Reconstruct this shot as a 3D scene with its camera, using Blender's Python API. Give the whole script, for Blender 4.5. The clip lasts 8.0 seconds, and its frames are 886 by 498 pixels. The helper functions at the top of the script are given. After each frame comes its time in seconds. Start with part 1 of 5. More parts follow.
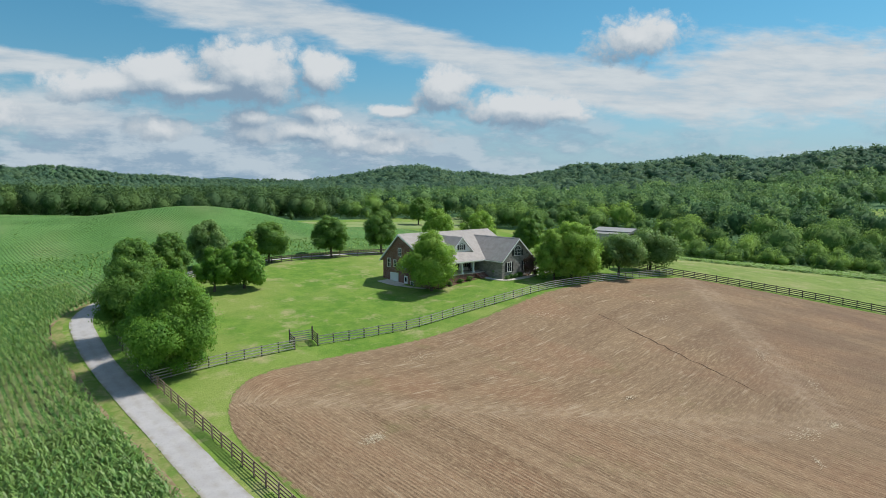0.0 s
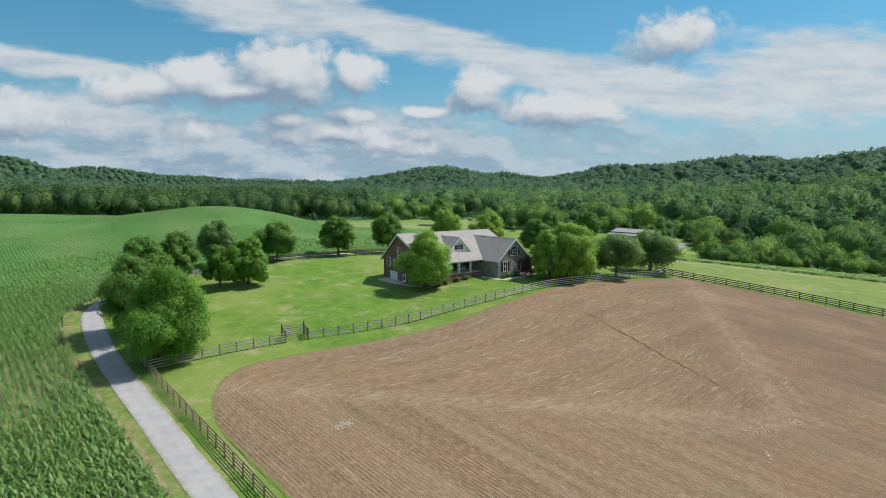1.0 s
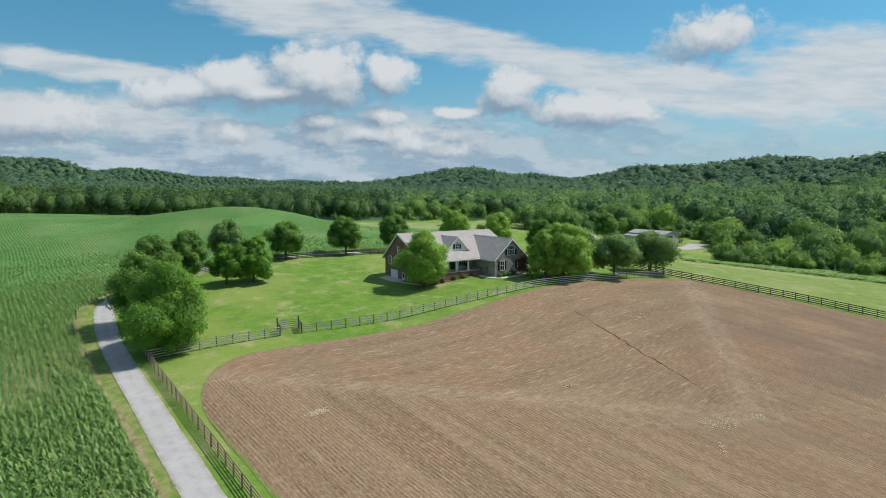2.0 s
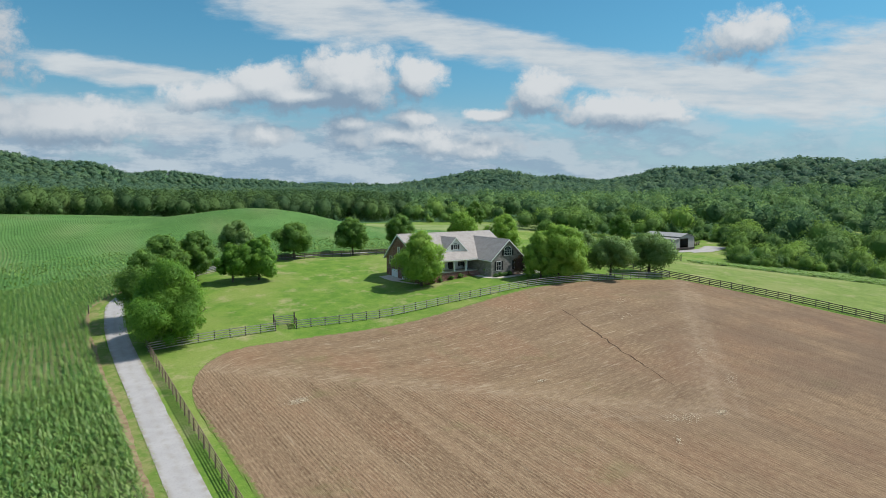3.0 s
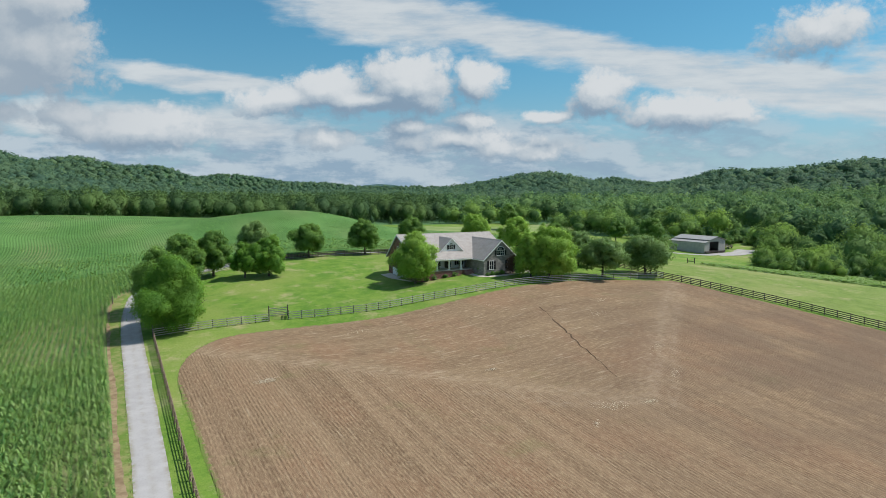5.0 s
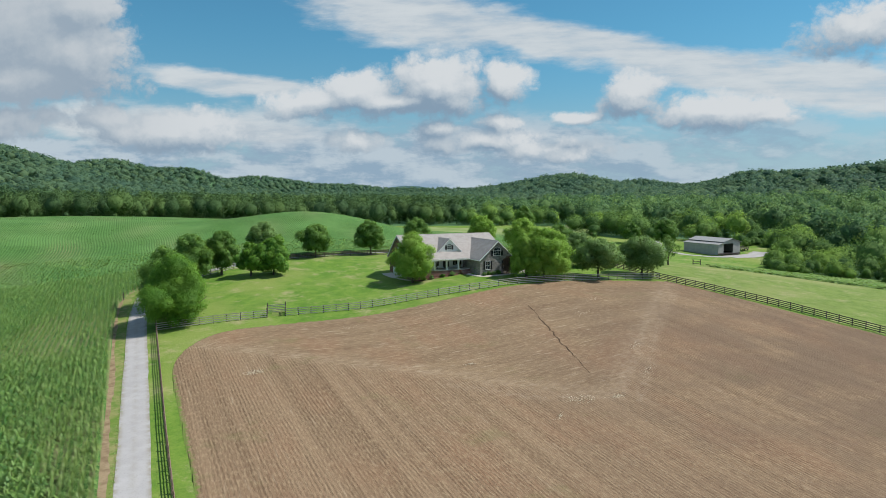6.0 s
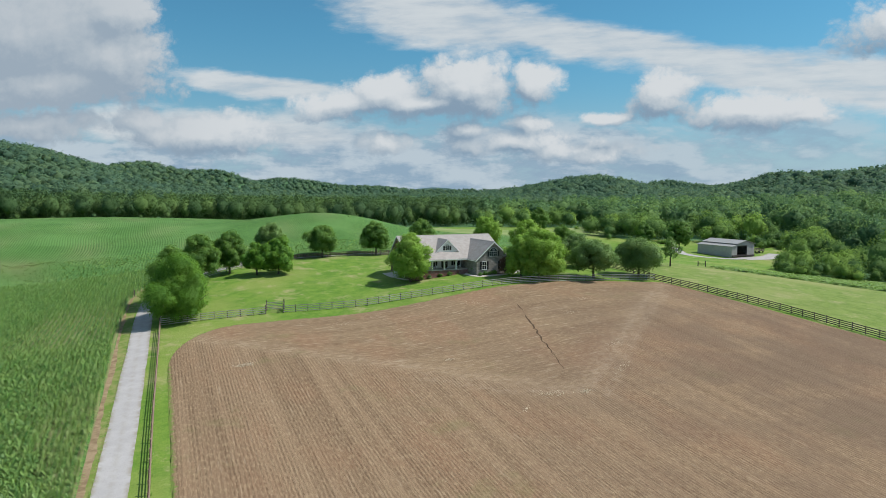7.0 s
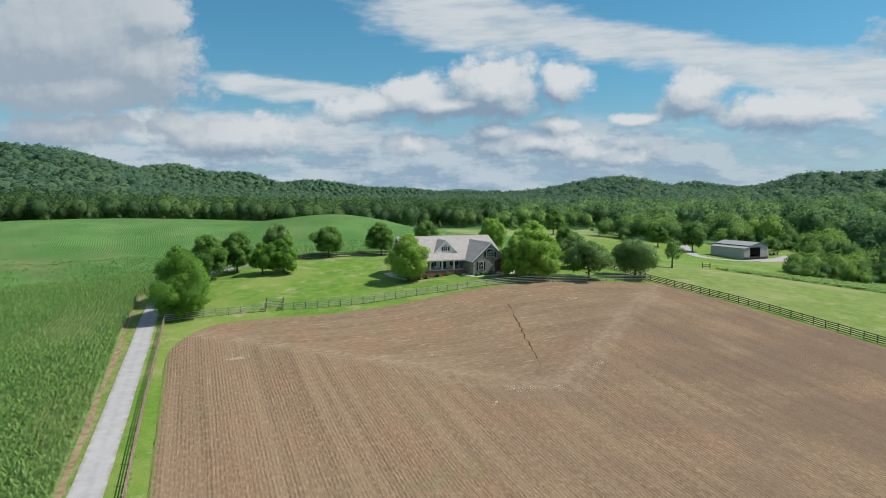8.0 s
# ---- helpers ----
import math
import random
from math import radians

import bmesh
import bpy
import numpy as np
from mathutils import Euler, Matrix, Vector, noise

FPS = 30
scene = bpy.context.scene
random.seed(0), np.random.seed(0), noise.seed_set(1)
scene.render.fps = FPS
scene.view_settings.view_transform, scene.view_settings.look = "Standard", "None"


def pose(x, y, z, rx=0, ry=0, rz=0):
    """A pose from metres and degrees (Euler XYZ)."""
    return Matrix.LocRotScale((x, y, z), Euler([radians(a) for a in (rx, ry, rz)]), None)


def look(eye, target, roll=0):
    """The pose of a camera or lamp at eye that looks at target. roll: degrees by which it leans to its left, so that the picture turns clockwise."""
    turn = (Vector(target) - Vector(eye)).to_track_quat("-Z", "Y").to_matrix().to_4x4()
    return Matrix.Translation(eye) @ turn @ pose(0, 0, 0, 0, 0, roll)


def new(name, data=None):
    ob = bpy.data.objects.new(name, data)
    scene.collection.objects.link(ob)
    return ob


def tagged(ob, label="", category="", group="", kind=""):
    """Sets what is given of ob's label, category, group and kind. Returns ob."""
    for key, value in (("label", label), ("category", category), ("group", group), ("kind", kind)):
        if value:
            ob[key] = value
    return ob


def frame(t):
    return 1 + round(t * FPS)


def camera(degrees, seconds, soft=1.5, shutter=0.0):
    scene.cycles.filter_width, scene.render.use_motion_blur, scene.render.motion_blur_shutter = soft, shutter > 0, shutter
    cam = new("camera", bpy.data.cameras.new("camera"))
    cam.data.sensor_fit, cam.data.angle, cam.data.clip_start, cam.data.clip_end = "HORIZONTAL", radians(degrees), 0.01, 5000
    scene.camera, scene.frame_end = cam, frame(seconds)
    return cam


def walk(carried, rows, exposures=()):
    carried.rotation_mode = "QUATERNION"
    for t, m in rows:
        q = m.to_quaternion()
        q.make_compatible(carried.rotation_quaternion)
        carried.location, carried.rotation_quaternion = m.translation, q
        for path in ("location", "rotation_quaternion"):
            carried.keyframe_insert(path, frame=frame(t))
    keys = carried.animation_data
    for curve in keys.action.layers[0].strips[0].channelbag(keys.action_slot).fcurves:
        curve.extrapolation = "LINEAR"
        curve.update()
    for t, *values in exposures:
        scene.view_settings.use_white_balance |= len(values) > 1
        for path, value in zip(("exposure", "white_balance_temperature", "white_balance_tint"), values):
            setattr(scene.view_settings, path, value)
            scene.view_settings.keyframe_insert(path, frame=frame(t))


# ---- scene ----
cam = camera(69.0, 8.0, soft=0.6)
METRES, EYE, TILT, LEAN, TURN = 57.49, 28.05, 4.2, 1.2, -42.0
ROWS = [
    (0.0, 0.0, 0.0, 0.0, 0.22, -9.84, -1.24),
    (0.5, 0.0554, -0.0262, 0.0038, 1.66, -9.85, -1.15),
    (1.0, 0.1114, -0.0533, 0.0075, 3.1, -9.81, -1.07),
    (1.5, 0.1666, -0.0807, 0.011, 4.49, -9.81, -0.96),
    (3.0, 0.3314, -0.1536, 0.0202, 8.42, -9.62, -0.65),
    (3.5, 0.3885, -0.1762, 0.0242, 9.69, -9.58, -0.54),
    (4.0, 0.4483, -0.1973, 0.0278, 11.01, -9.56, -0.48),
    (4.5, 0.5076, -0.2173, 0.0308, 12.29, -9.5, -0.36),
    (6.0, 0.6902, -0.2703, 0.0396, 16.06, -9.3, -0.04),
    (6.5, 0.7536, -0.2849, 0.0431, 17.32, -9.22, 0.05),
    (7.0, 0.8159, -0.2988, 0.0461, 18.53, -9.16, 0.17),
    (7.5, 0.8785, -0.3111, 0.0492, 19.73, -9.08, 0.28),
    (8.0, 0.9407, -0.3214, 0.0522, 20.91, -9.01, 0.38),
]
walk(cam, [(t, pose(0, 0, EYE, TILT, LEAN, TURN) @ pose(METRES * x, METRES * y, METRES * z, 90 + pitch, roll, yaw)) for t, x, y, z, yaw, pitch, roll in ROWS])

# ---- world, sun, exposure ----
SUN_AZ, SUN_EL = 106.0, 53.0      # degrees clockwise from +y, degrees up
SKY_POWER = 0.090
scene.view_settings.exposure = 0.0

sun_data = bpy.data.lights.new("sun", "SUN")
sun_data.energy, sun_data.angle, sun_data.color = 4.6, radians(0.6), (1.0, 0.955, 0.88)
sun = new("sun", sun_data)
sun.matrix_world = look((0, 0, 0), (-math.sin(radians(SUN_AZ)) * math.cos(radians(SUN_EL)), -math.cos(radians(SUN_AZ)) * math.cos(radians(SUN_EL)), -math.sin(radians(SUN_EL))))
sun.location = (150, 100, 220)


class Nodes:
    """A short hand for building node trees."""

    def __init__(self, tree):
        self.tree = tree

    def put(self, kind, **inputs):
        node = self.tree.nodes.new(kind)
        for key, value in inputs.items():
            self.feed(node, key, value)
        return node

    def feed(self, node, key, value):
        socket = node.inputs[int(key[1:])] if key[0] == "i" and key[1:].isdigit() else node.inputs[key.replace("_", " ")]
        if isinstance(value, bpy.types.NodeSocket):
            self.tree.links.new(value, socket)
        else:
            socket.default_value = value

    def math(self, op, a, b=0.0, c=None, clamp=False):
        node = self.put("ShaderNodeMath", i0=a, i1=b)
        if c is not None:
            self.feed(node, "i2", c)
        node.operation, node.use_clamp = op, clamp
        return node.outputs[0]

    def vec(self, op, a, b=(0, 0, 0), out=0):
        node = self.put("ShaderNodeVectorMath", i0=a, i1=b)
        node.operation = op
        return node.outputs[out]

    def mix(self, fac, a, b, blend="MIX"):
        node = self.tree.nodes.new("ShaderNodeMix")
        node.data_type, node.blend_type = "RGBA", blend
        for index, value in ((0, fac), (6, a), (7, b)):
            if isinstance(value, bpy.types.NodeSocket):
                self.tree.links.new(value, node.inputs[index])
            elif index == 0:
                node.inputs[0].default_value = value
            else:
                node.inputs[index].default_value = (*value[:3], 1.0)
        return node.outputs[2]

    def noise(self, at, scale, detail=4.0, rough=0.55, out="Factor", distortion=0.0):
        node = self.put("ShaderNodeTexNoise", Vector=at, Scale=scale, Detail=detail, Roughness=rough, Distortion=distortion)
        return node.outputs["Fac"] if out == "Factor" else node.outputs["Color"]

    def step(self, value, lo, hi, to_lo=0.0, to_hi=1.0):
        node = self.tree.nodes.new("ShaderNodeMapRange")
        node.interpolation_type = "SMOOTHSTEP"
        for key, v in (("Value", value), ("From Min", lo), ("From Max", hi), ("To Min", to_lo), ("To Max", to_hi)):
            self.feed(node, key, v)
        return node.outputs[0]


# clouds: centre u, v on a plane ahead, half width, half height, tilt in degrees, weight
CUMULUS = [
    (-0.118, 0.166, 0.101, 0.065, 0, 1.1), (-0.235, 0.155, 0.078, 0.049, 0, 1.0), (-0.310, 0.141, 0.111, 0.031, 0, 0.9), (-0.180, 0.138, 0.195, 0.026, 0, 0.9), (-0.010, 0.170, 0.052, 0.036, 0, 1.0),
    (0.178, 0.150, 0.075, 0.044, 25, 1.0), (0.098, 0.112, 0.052, 0.017, 0, 0.9), (0.305, 0.121, 0.137, 0.036, 0, 1.0), (0.370, 0.112, 0.078, 0.017, 0, 0.7),
    (-0.020, 0.104, 0.044, 0.025, 0, 0.9), (-0.112, 0.095, 0.052, 0.023, 0, 0.8), (-0.244, 0.081, 0.065, 0.021, 0, 0.8), (-0.04, 0.078, 0.156, 0.026, 0, 0.7), (0.06, 0.066, 0.130, 0.023, 0, 0.7),
    (0.493, 0.236, 0.111, 0.047, 10, 0.8),
    (-0.880, 0.270, 0.280, 0.123, 0, 1.4), (-0.720, 0.225, 0.134, 0.084, 0, 1.3), (-0.700, 0.300, 0.095, 0.067, 0, 1.2), (-0.84, 0.185, 0.291, 0.056, 0, 1.2), (-0.545, 0.098, 0.169, 0.044, 0, 1.0), (-0.66, 0.120, 0.067, 0.029, 0, 0.9), (-0.86, 0.115, 0.179, 0.036, 0, 0.9),
]
SHEETS = [
    (-0.15, 0.268, 0.20, 0.052, -10, 1.0), (0.06, 0.226, 0.24, 0.032, -10, 1.0), (0.27, 0.186, 0.26, 0.034, -10, 1.1), (0.50, 0.150, 0.26, 0.044, -9, 1.1), (0.80, 0.185, 0.32, 0.085, 2, 1.1),
    (-0.445, 0.176, 0.17, 0.022, -7, 1.0), (-0.56, 0.112, 0.34, 0.040, -3, 0.85),
]


def cloud_group(name, shapes, wobble, grain, billow, stretch):
    """A node group that turns a place on the sky plane into a cloud thickness."""
    tree = bpy.data.node_groups.new(name, "ShaderNodeTree")
    tree.interface.new_socket("Place", in_out="INPUT", socket_type="NodeSocketVector")
    tree.interface.new_socket("Thickness", in_out="OUTPUT", socket_type="NodeSocketFloat")
    tree.interface.new_socket("Form", in_out="OUTPUT", socket_type="NodeSocketFloat")
    n = Nodes(tree)
    place = tree.nodes.new("NodeGroupInput").outputs[0]
    pulled = n.vec("MULTIPLY", place, stretch)
    drift = n.vec("SUBTRACT", n.noise(pulled, grain, 6.0, 0.6, "Color"), (0.5, 0.5, 0.5))
    moved = n.vec("ADD", place, n.vec("MULTIPLY", drift, wobble))
    total = None
    for u, v, a, b, tilt, weight in shapes:
        m = n.put("ShaderNodeMapping", Vector=moved, Location=(u, v, 0), Rotation=(0, 0, radians(tilt)), Scale=(a, b, 1))
        m.vector_type = "TEXTURE"
        d = n.math("MULTIPLY", n.math("SUBTRACT", 1.0, n.vec("LENGTH", m.outputs[0], out=1)), weight)
        total = d if total is None else n.math("SMOOTH_MAX", total, d, 0.22)
    rough = n.math("MULTIPLY", n.math("SUBTRACT", n.noise(pulled, grain * 2.4, 9.0, 0.60), 0.5), 0.80 if billow else 1.2)
    if billow:
        cells = n.put("ShaderNodeTexVoronoi", Vector=n.vec("ADD", pulled, n.vec("MULTIPLY", drift, (0.05, 0.05, 0))), Scale=34.0, Detail=4.0, Roughness=0.55, Lacunarity=2.2)
        cells.feature = "F1"
        rough = n.math("ADD", rough, n.math("MULTIPLY", n.math("SUBTRACT", 0.85, cells.outputs["Distance"]), billow))
    out = tree.nodes.new("NodeGroupOutput")
    tree.links.new(n.math("ADD", total, rough), out.inputs[0])
    tree.links.new(n.math("ADD", total, n.math("MULTIPLY", rough, 0.45)), out.inputs[1])
    return tree


def build_world():
    world = bpy.data.worlds.new("sky")
    scene.world = world
    world.use_nodes = True
    tree = world.node_tree
    tree.nodes.clear()
    n = Nodes(tree)
    sky = tree.nodes.new("ShaderNodeTexSky")
    sky.sky_type, sky.sun_disc = "NISHITA", False
    sky.sun_elevation, sky.sun_rotation = radians(SUN_EL), radians(SUN_AZ)
    sky.altitude, sky.air_density, sky.dust_density, sky.ozone_density = 200.0, 1.0, 0.4, 3.0
    way = tree.nodes.new("ShaderNodeTexCoord").outputs["Generated"]
    a = radians(32.0)
    ahead = n.vec("DOT_PRODUCT", way, (math.sin(a), math.cos(a), 0.0), out=1)
    aside = n.vec("DOT_PRODUCT", way, (math.cos(a), -math.sin(a), 0.0), out=1)
    up = n.put("ShaderNodeSeparateXYZ", Vector=way).outputs[2]
    near = n.math("MAXIMUM", n.math("ABSOLUTE", ahead), 0.12)
    u, v = n.math("DIVIDE", aside, near), n.math("DIVIDE", up, near)
    flat = n.put("ShaderNodeCombineXYZ", X=u, Y=v, Z=0.0).outputs[0]
    cumulus = cloud_group("cumulus", CUMULUS, (0.045, 0.036, 0.0), 9.0, 0.30, (1, 1.2, 1))
    sheets = cloud_group("sheets", SHEETS, (0.10, 0.030, 0.0), 5.0, 0.0, (1, 3.2, 1))

    def sample(group, at):
        node = tree.nodes.new("ShaderNodeGroup")
        node.node_tree = group
        tree.links.new(at, node.inputs[0])
        return node.outputs

    thick, form = sample(cumulus, flat)
    above = sample(cumulus, n.vec("ADD", flat, (0.012, 0.010, 0.0)))[1]
    high = sample(cumulus, n.vec("ADD", flat, (0.014, 0.042, 0.0)))[1]
    veil = sample(sheets, flat)[0]
    # scattered fair-weather clouds over the rest of the sky
    far = n.noise(n.vec("MULTIPLY", way, (1.0, 1.0, 2.2)), 2.6, 7.0, 0.6)
    outside = n.math("MAXIMUM", n.step(n.math("ABSOLUTE", u), 1.05, 1.4), n.math("MAXIMUM", n.step(v, 0.34, 0.5), n.math("LESS_THAN", ahead, 0.05)))
    inside = n.math("SUBTRACT", 1.0, outside)
    other = n.math("MULTIPLY", n.step(far, 0.47, 0.62), outside)
    # the low bank of small clouds towards the horizon
    bank_at = n.vec("MULTIPLY", flat, (1.0, 2.6, 1.0))
    bank_n = n.noise(bank_at, 5.5, 9.0, 0.62)
    bank_up = n.noise(n.vec("ADD", bank_at, (0.02, 0.045, 0.0)), 5.5, 9.0, 0.62)
    bank_mask = n.math("MULTIPLY", n.step(v, 0.085, 0.150, 1.0, 0.0), n.step(u, 0.0, 0.7, 1.0, 0.45))
    bank = n.math("MULTIPLY", n.step(n.math("ADD", bank_n, n.math("MULTIPLY", bank_mask, 0.20)), 0.52, 0.70), n.math("MULTIPLY", bank_mask, inside))
    bank_col = n.mix(n.step(n.math("SUBTRACT", bank_n, bank_up), -0.07, 0.10), (3.1, 4.4, 5.7), (5.3, 6.3, 7.1))
    clear = n.mix(1.0, sky.outputs[0], n.mix(n.step(up, 0.02, 0.26), (0.74, 0.97, 1.00), (0.56, 1.12, 1.14)), "MULTIPLY")
    lit = n.math("ADD", n.math("MULTIPLY", n.math("SUBTRACT", form, above), 0.9), n.math("MULTIPLY", n.math("SUBTRACT", form, high), 0.80))
    lit = n.step(lit, -0.85, 0.95)
    ramp = n.mix(n.step(lit, 0.18, 0.66), (2.6, 3.7, 4.9), (5.1, 5.9, 6.6))
    shade = n.mix(n.step(lit, 0.56, 1.0), ramp, (7.3, 7.7, 8.0))
    # the tall cloud bank aside is thick and grey
    shade = n.mix(n.step(u, -0.80, -0.42, 0.60, 0.0), shade, (4.3, 5.0, 5.7))
    streak = n.noise(n.vec("MULTIPLY", flat, (2.0, 11.0, 1.0)), 4.0, 7.0, 0.6)
    cover_v = n.math("MAXIMUM", n.math("MULTIPLY", n.step(veil, -0.12, 0.50), inside), other)
    cover_v = n.math("MULTIPLY", cover_v, n.step(streak, 0.20, 0.55, 0.62, 0.95))
    cover_c = n.math("MULTIPLY", n.step(thick, -0.06, 0.40), inside)
    grey = n.mix(n.step(streak, 0.3, 0.7), (5.6, 6.3, 6.9), (7.0, 7.5, 7.8))
    haze = n.step(up, 0.0, 0.16, 0.75, 0.0)
    c = n.mix(haze, clear, (3.6, 5.2, 6.8))
    c = n.mix(bank, c, bank_col)
    c = n.mix(cover_v, c, grey)
    c = n.mix(cover_c, c, shade)
    back = n.put("ShaderNodeBackground", Color=c, Strength=SKY_POWER)
    tree.links.new(back.outputs[0], tree.nodes.new("ShaderNodeOutputWorld").inputs[0])


build_world()

# ---- materials ----
def material(name, rough=0.9, metal=0.0, spec=0.3):
    mat = bpy.data.materials.new(name)
    mat.use_nodes = True
    n = Nodes(mat.node_tree)
    bsdf = mat.node_tree.nodes["Principled BSDF"]
    bsdf.inputs["Roughness"].default_value = rough
    bsdf.inputs["Metallic"].default_value = metal
    bsdf.inputs["Specular IOR Level"].default_value = spec
    at = mat.node_tree.nodes.new("ShaderNodeNewGeometry").outputs["Position"]
    return mat, n, bsdf, at


def bump(n, bsdf, height, strength=0.4, distance=0.05):
    node = n.put("ShaderNodeBump", Height=height, Strength=strength, Distance=distance)
    n.feed(bsdf, "Normal", node.outputs[0])


def paint(name, a, b, scale=2.0, rough=0.8, spec=0.3, metal=0.0, fine=25.0, relief=0.2, own=0.0):
    """Two tones mixed by coarse and fine noise, with fine relief; own: how far each object differs."""
    mat, n, bsdf, at = material(name, rough, metal, spec)
    f = n.math("ADD", n.math("MULTIPLY", n.noise(at, scale), 0.6), n.math("MULTIPLY", n.noise(at, fine), 0.4))
    f = n.step(f, 0.34, 0.66)
    if own:
        r = mat.node_tree.nodes.new("ShaderNodeObjectInfo").outputs["Random"]
        f = n.math("ADD", n.math("MULTIPLY", f, 1.0 - own), n.math("MULTIPLY", r, own))
    n.feed(bsdf, "Base Color", n.mix(f, a, b))
    bump(n, bsdf, n.noise(at, fine), relief, 0.02)
    return mat


def leaf_material(name, a, b, c, glow=0.25, rough=0.6, gloss=0.3):
    """Foliage: every leaf spray has its own tone, every tree its own hue, and light passes through."""
    mat, n, bsdf, at = material(name, rough, 0.0, gloss)
    geo = mat.node_tree.nodes.new("ShaderNodeNewGeometry")
    tint = n.put("ShaderNodeAttribute")
    tint.attribute_name = "tint"
    isl = geo.outputs["Random Per Island"]
    col = n.mix(n.step(n.math("ADD", n.math("MULTIPLY", isl, 0.65), n.math("MULTIPLY", n.noise(at, 0.45, 3.0), 0.5)), 0.2, 0.95), a, b)
    col = n.mix(tint.outputs["Fac"], col, c)
    n.feed(bsdf, "Base Color", col)
    glowing = n.put("ShaderNodeBsdfTranslucent", Color=n.mix(0.5, col, (0.20, 0.30, 0.03)))
    both = n.put("ShaderNodeMixShader", i0=glow, i1=bsdf.outputs[0], i2=glowing.outputs[0])
    out = mat.node_tree.nodes["Material Output"]
    mat.node_tree.links.new(both.outputs[0], out.inputs[0])
    return mat


def forest_material(name, deep, light, young, blue, glow):
    """Woodland crowns: tones by crown, by clump and by spray, with dark leaf gaps painted in."""
    mat, n, bsdf, at = material(name, 0.7, 0.0, 0.15)
    tint = n.put("ShaderNodeAttribute")
    tint.attribute_name = "tint"
    geo = mat.node_tree.nodes.new("ShaderNodeNewGeometry")
    # clump noise also paints the shade of gaps between leaves
    clump = n.noise(at, 0.9, 6.0, 0.78)
    col = n.mix(n.step(n.math("ADD", n.math("MULTIPLY", geo.outputs["Random Per Island"], 0.25), clump), 0.46, 0.80), deep, light)
    col = n.mix(tint.outputs["Fac"], col, young)
    col = n.mix(n.step(n.noise(at, 0.012, 3.0), 0.45, 0.70, 0.0, 0.45), col, blue)
    n.feed(bsdf, "Base Color", col)
    bump(n, bsdf, n.noise(at, 1.2, 6.0, 0.75), 0.8, 0.8)
    glowing = n.put("ShaderNodeBsdfTranslucent", Color=col)
    both = n.put("ShaderNodeMixShader", i0=glow, i1=bsdf.outputs[0], i2=glowing.outputs[0])
    mat.node_tree.links.new(both.outputs[0], mat.node_tree.nodes["Material Output"].inputs[0])
    return mat


def understory_material():
    """The lower leaves of the corn, in rows, with soil where the stand is thin."""
    mat, n, bsdf, at = material("corn_understory", 0.8, 0.0, 0.15)
    thin = n.put("ShaderNodeAttribute")
    thin.attribute_name = "thin"
    x = n.put("ShaderNodeSeparateXYZ", Vector=at).outputs[0]
    x = n.math("ADD", x, n.math("MULTIPLY", n.noise(at, 0.012, 2.0), 9.0))
    row = n.step(n.math("SINE", n.math("MULTIPLY", x, 2 * math.pi / 0.76)), -0.9, 0.9)
    leaf = n.noise(at, 2.2, 6.0, 0.75)
    col = n.mix(n.step(leaf, 0.35, 0.66), (0.024, 0.092, 0.018), (0.135, 0.280, 0.066))
    col = n.mix(n.step(n.noise(at, 0.05, 4.0), 0.4, 0.7, 0.0, 0.5), col, (0.150, 0.300, 0.085))
    gap = n.math("MULTIPLY", thin.outputs["Fac"], n.step(n.math("ADD", n.math("MULTIPLY", row, 0.5), n.noise(at, 0.5, 4.0)), 0.50, 0.95))
    col = n.mix(n.math("MINIMUM", gap, 0.48), col, (0.360, 0.275, 0.165))
    n.feed(bsdf, "Base Color", col)
    bump(n, bsdf, n.math("ADD", leaf, n.math("MULTIPLY", row, 0.3)), 0.9, 0.25)
    return mat


def grass_material(name, a, b, pale, dry, dry_part):
    """Mown grass: blades, clumps and slow patches, drier here and there."""
    mat, n, bsdf, at = material(name, 0.9, 0.0, 0.15)
    wide = n.noise(at, 0.05, 4.0, 0.6)
    mid = n.noise(at, 0.35, 8.0, 0.72)
    fine = n.noise(at, 3.5, 4.0, 0.7)
    col = n.mix(n.step(mid, 0.36, 0.64), a, b)
    col = n.mix(n.step(wide, 0.44, 0.68), col, pale)
    patch = n.step(n.noise(n.vec("ADD", at, (31, 7, 0)), 0.20, 8.0, 0.72), 0.51, 0.67)
    col = n.mix(n.math("MULTIPLY", patch, dry_part), col, dry)
    col = n.mix(n.math("MULTIPLY", n.step(fine, 0.35, 0.7), 0.35), col, tuple(v * 0.72 for v in a))
    n.feed(bsdf, "Base Color", col)
    bump(n, bsdf, n.math("ADD", n.noise(at, 6.0, 3.0, 0.7), n.math("MULTIPLY", n.noise(at, 0.8, 4.0), 0.8)), 0.6, 0.12)
    return mat


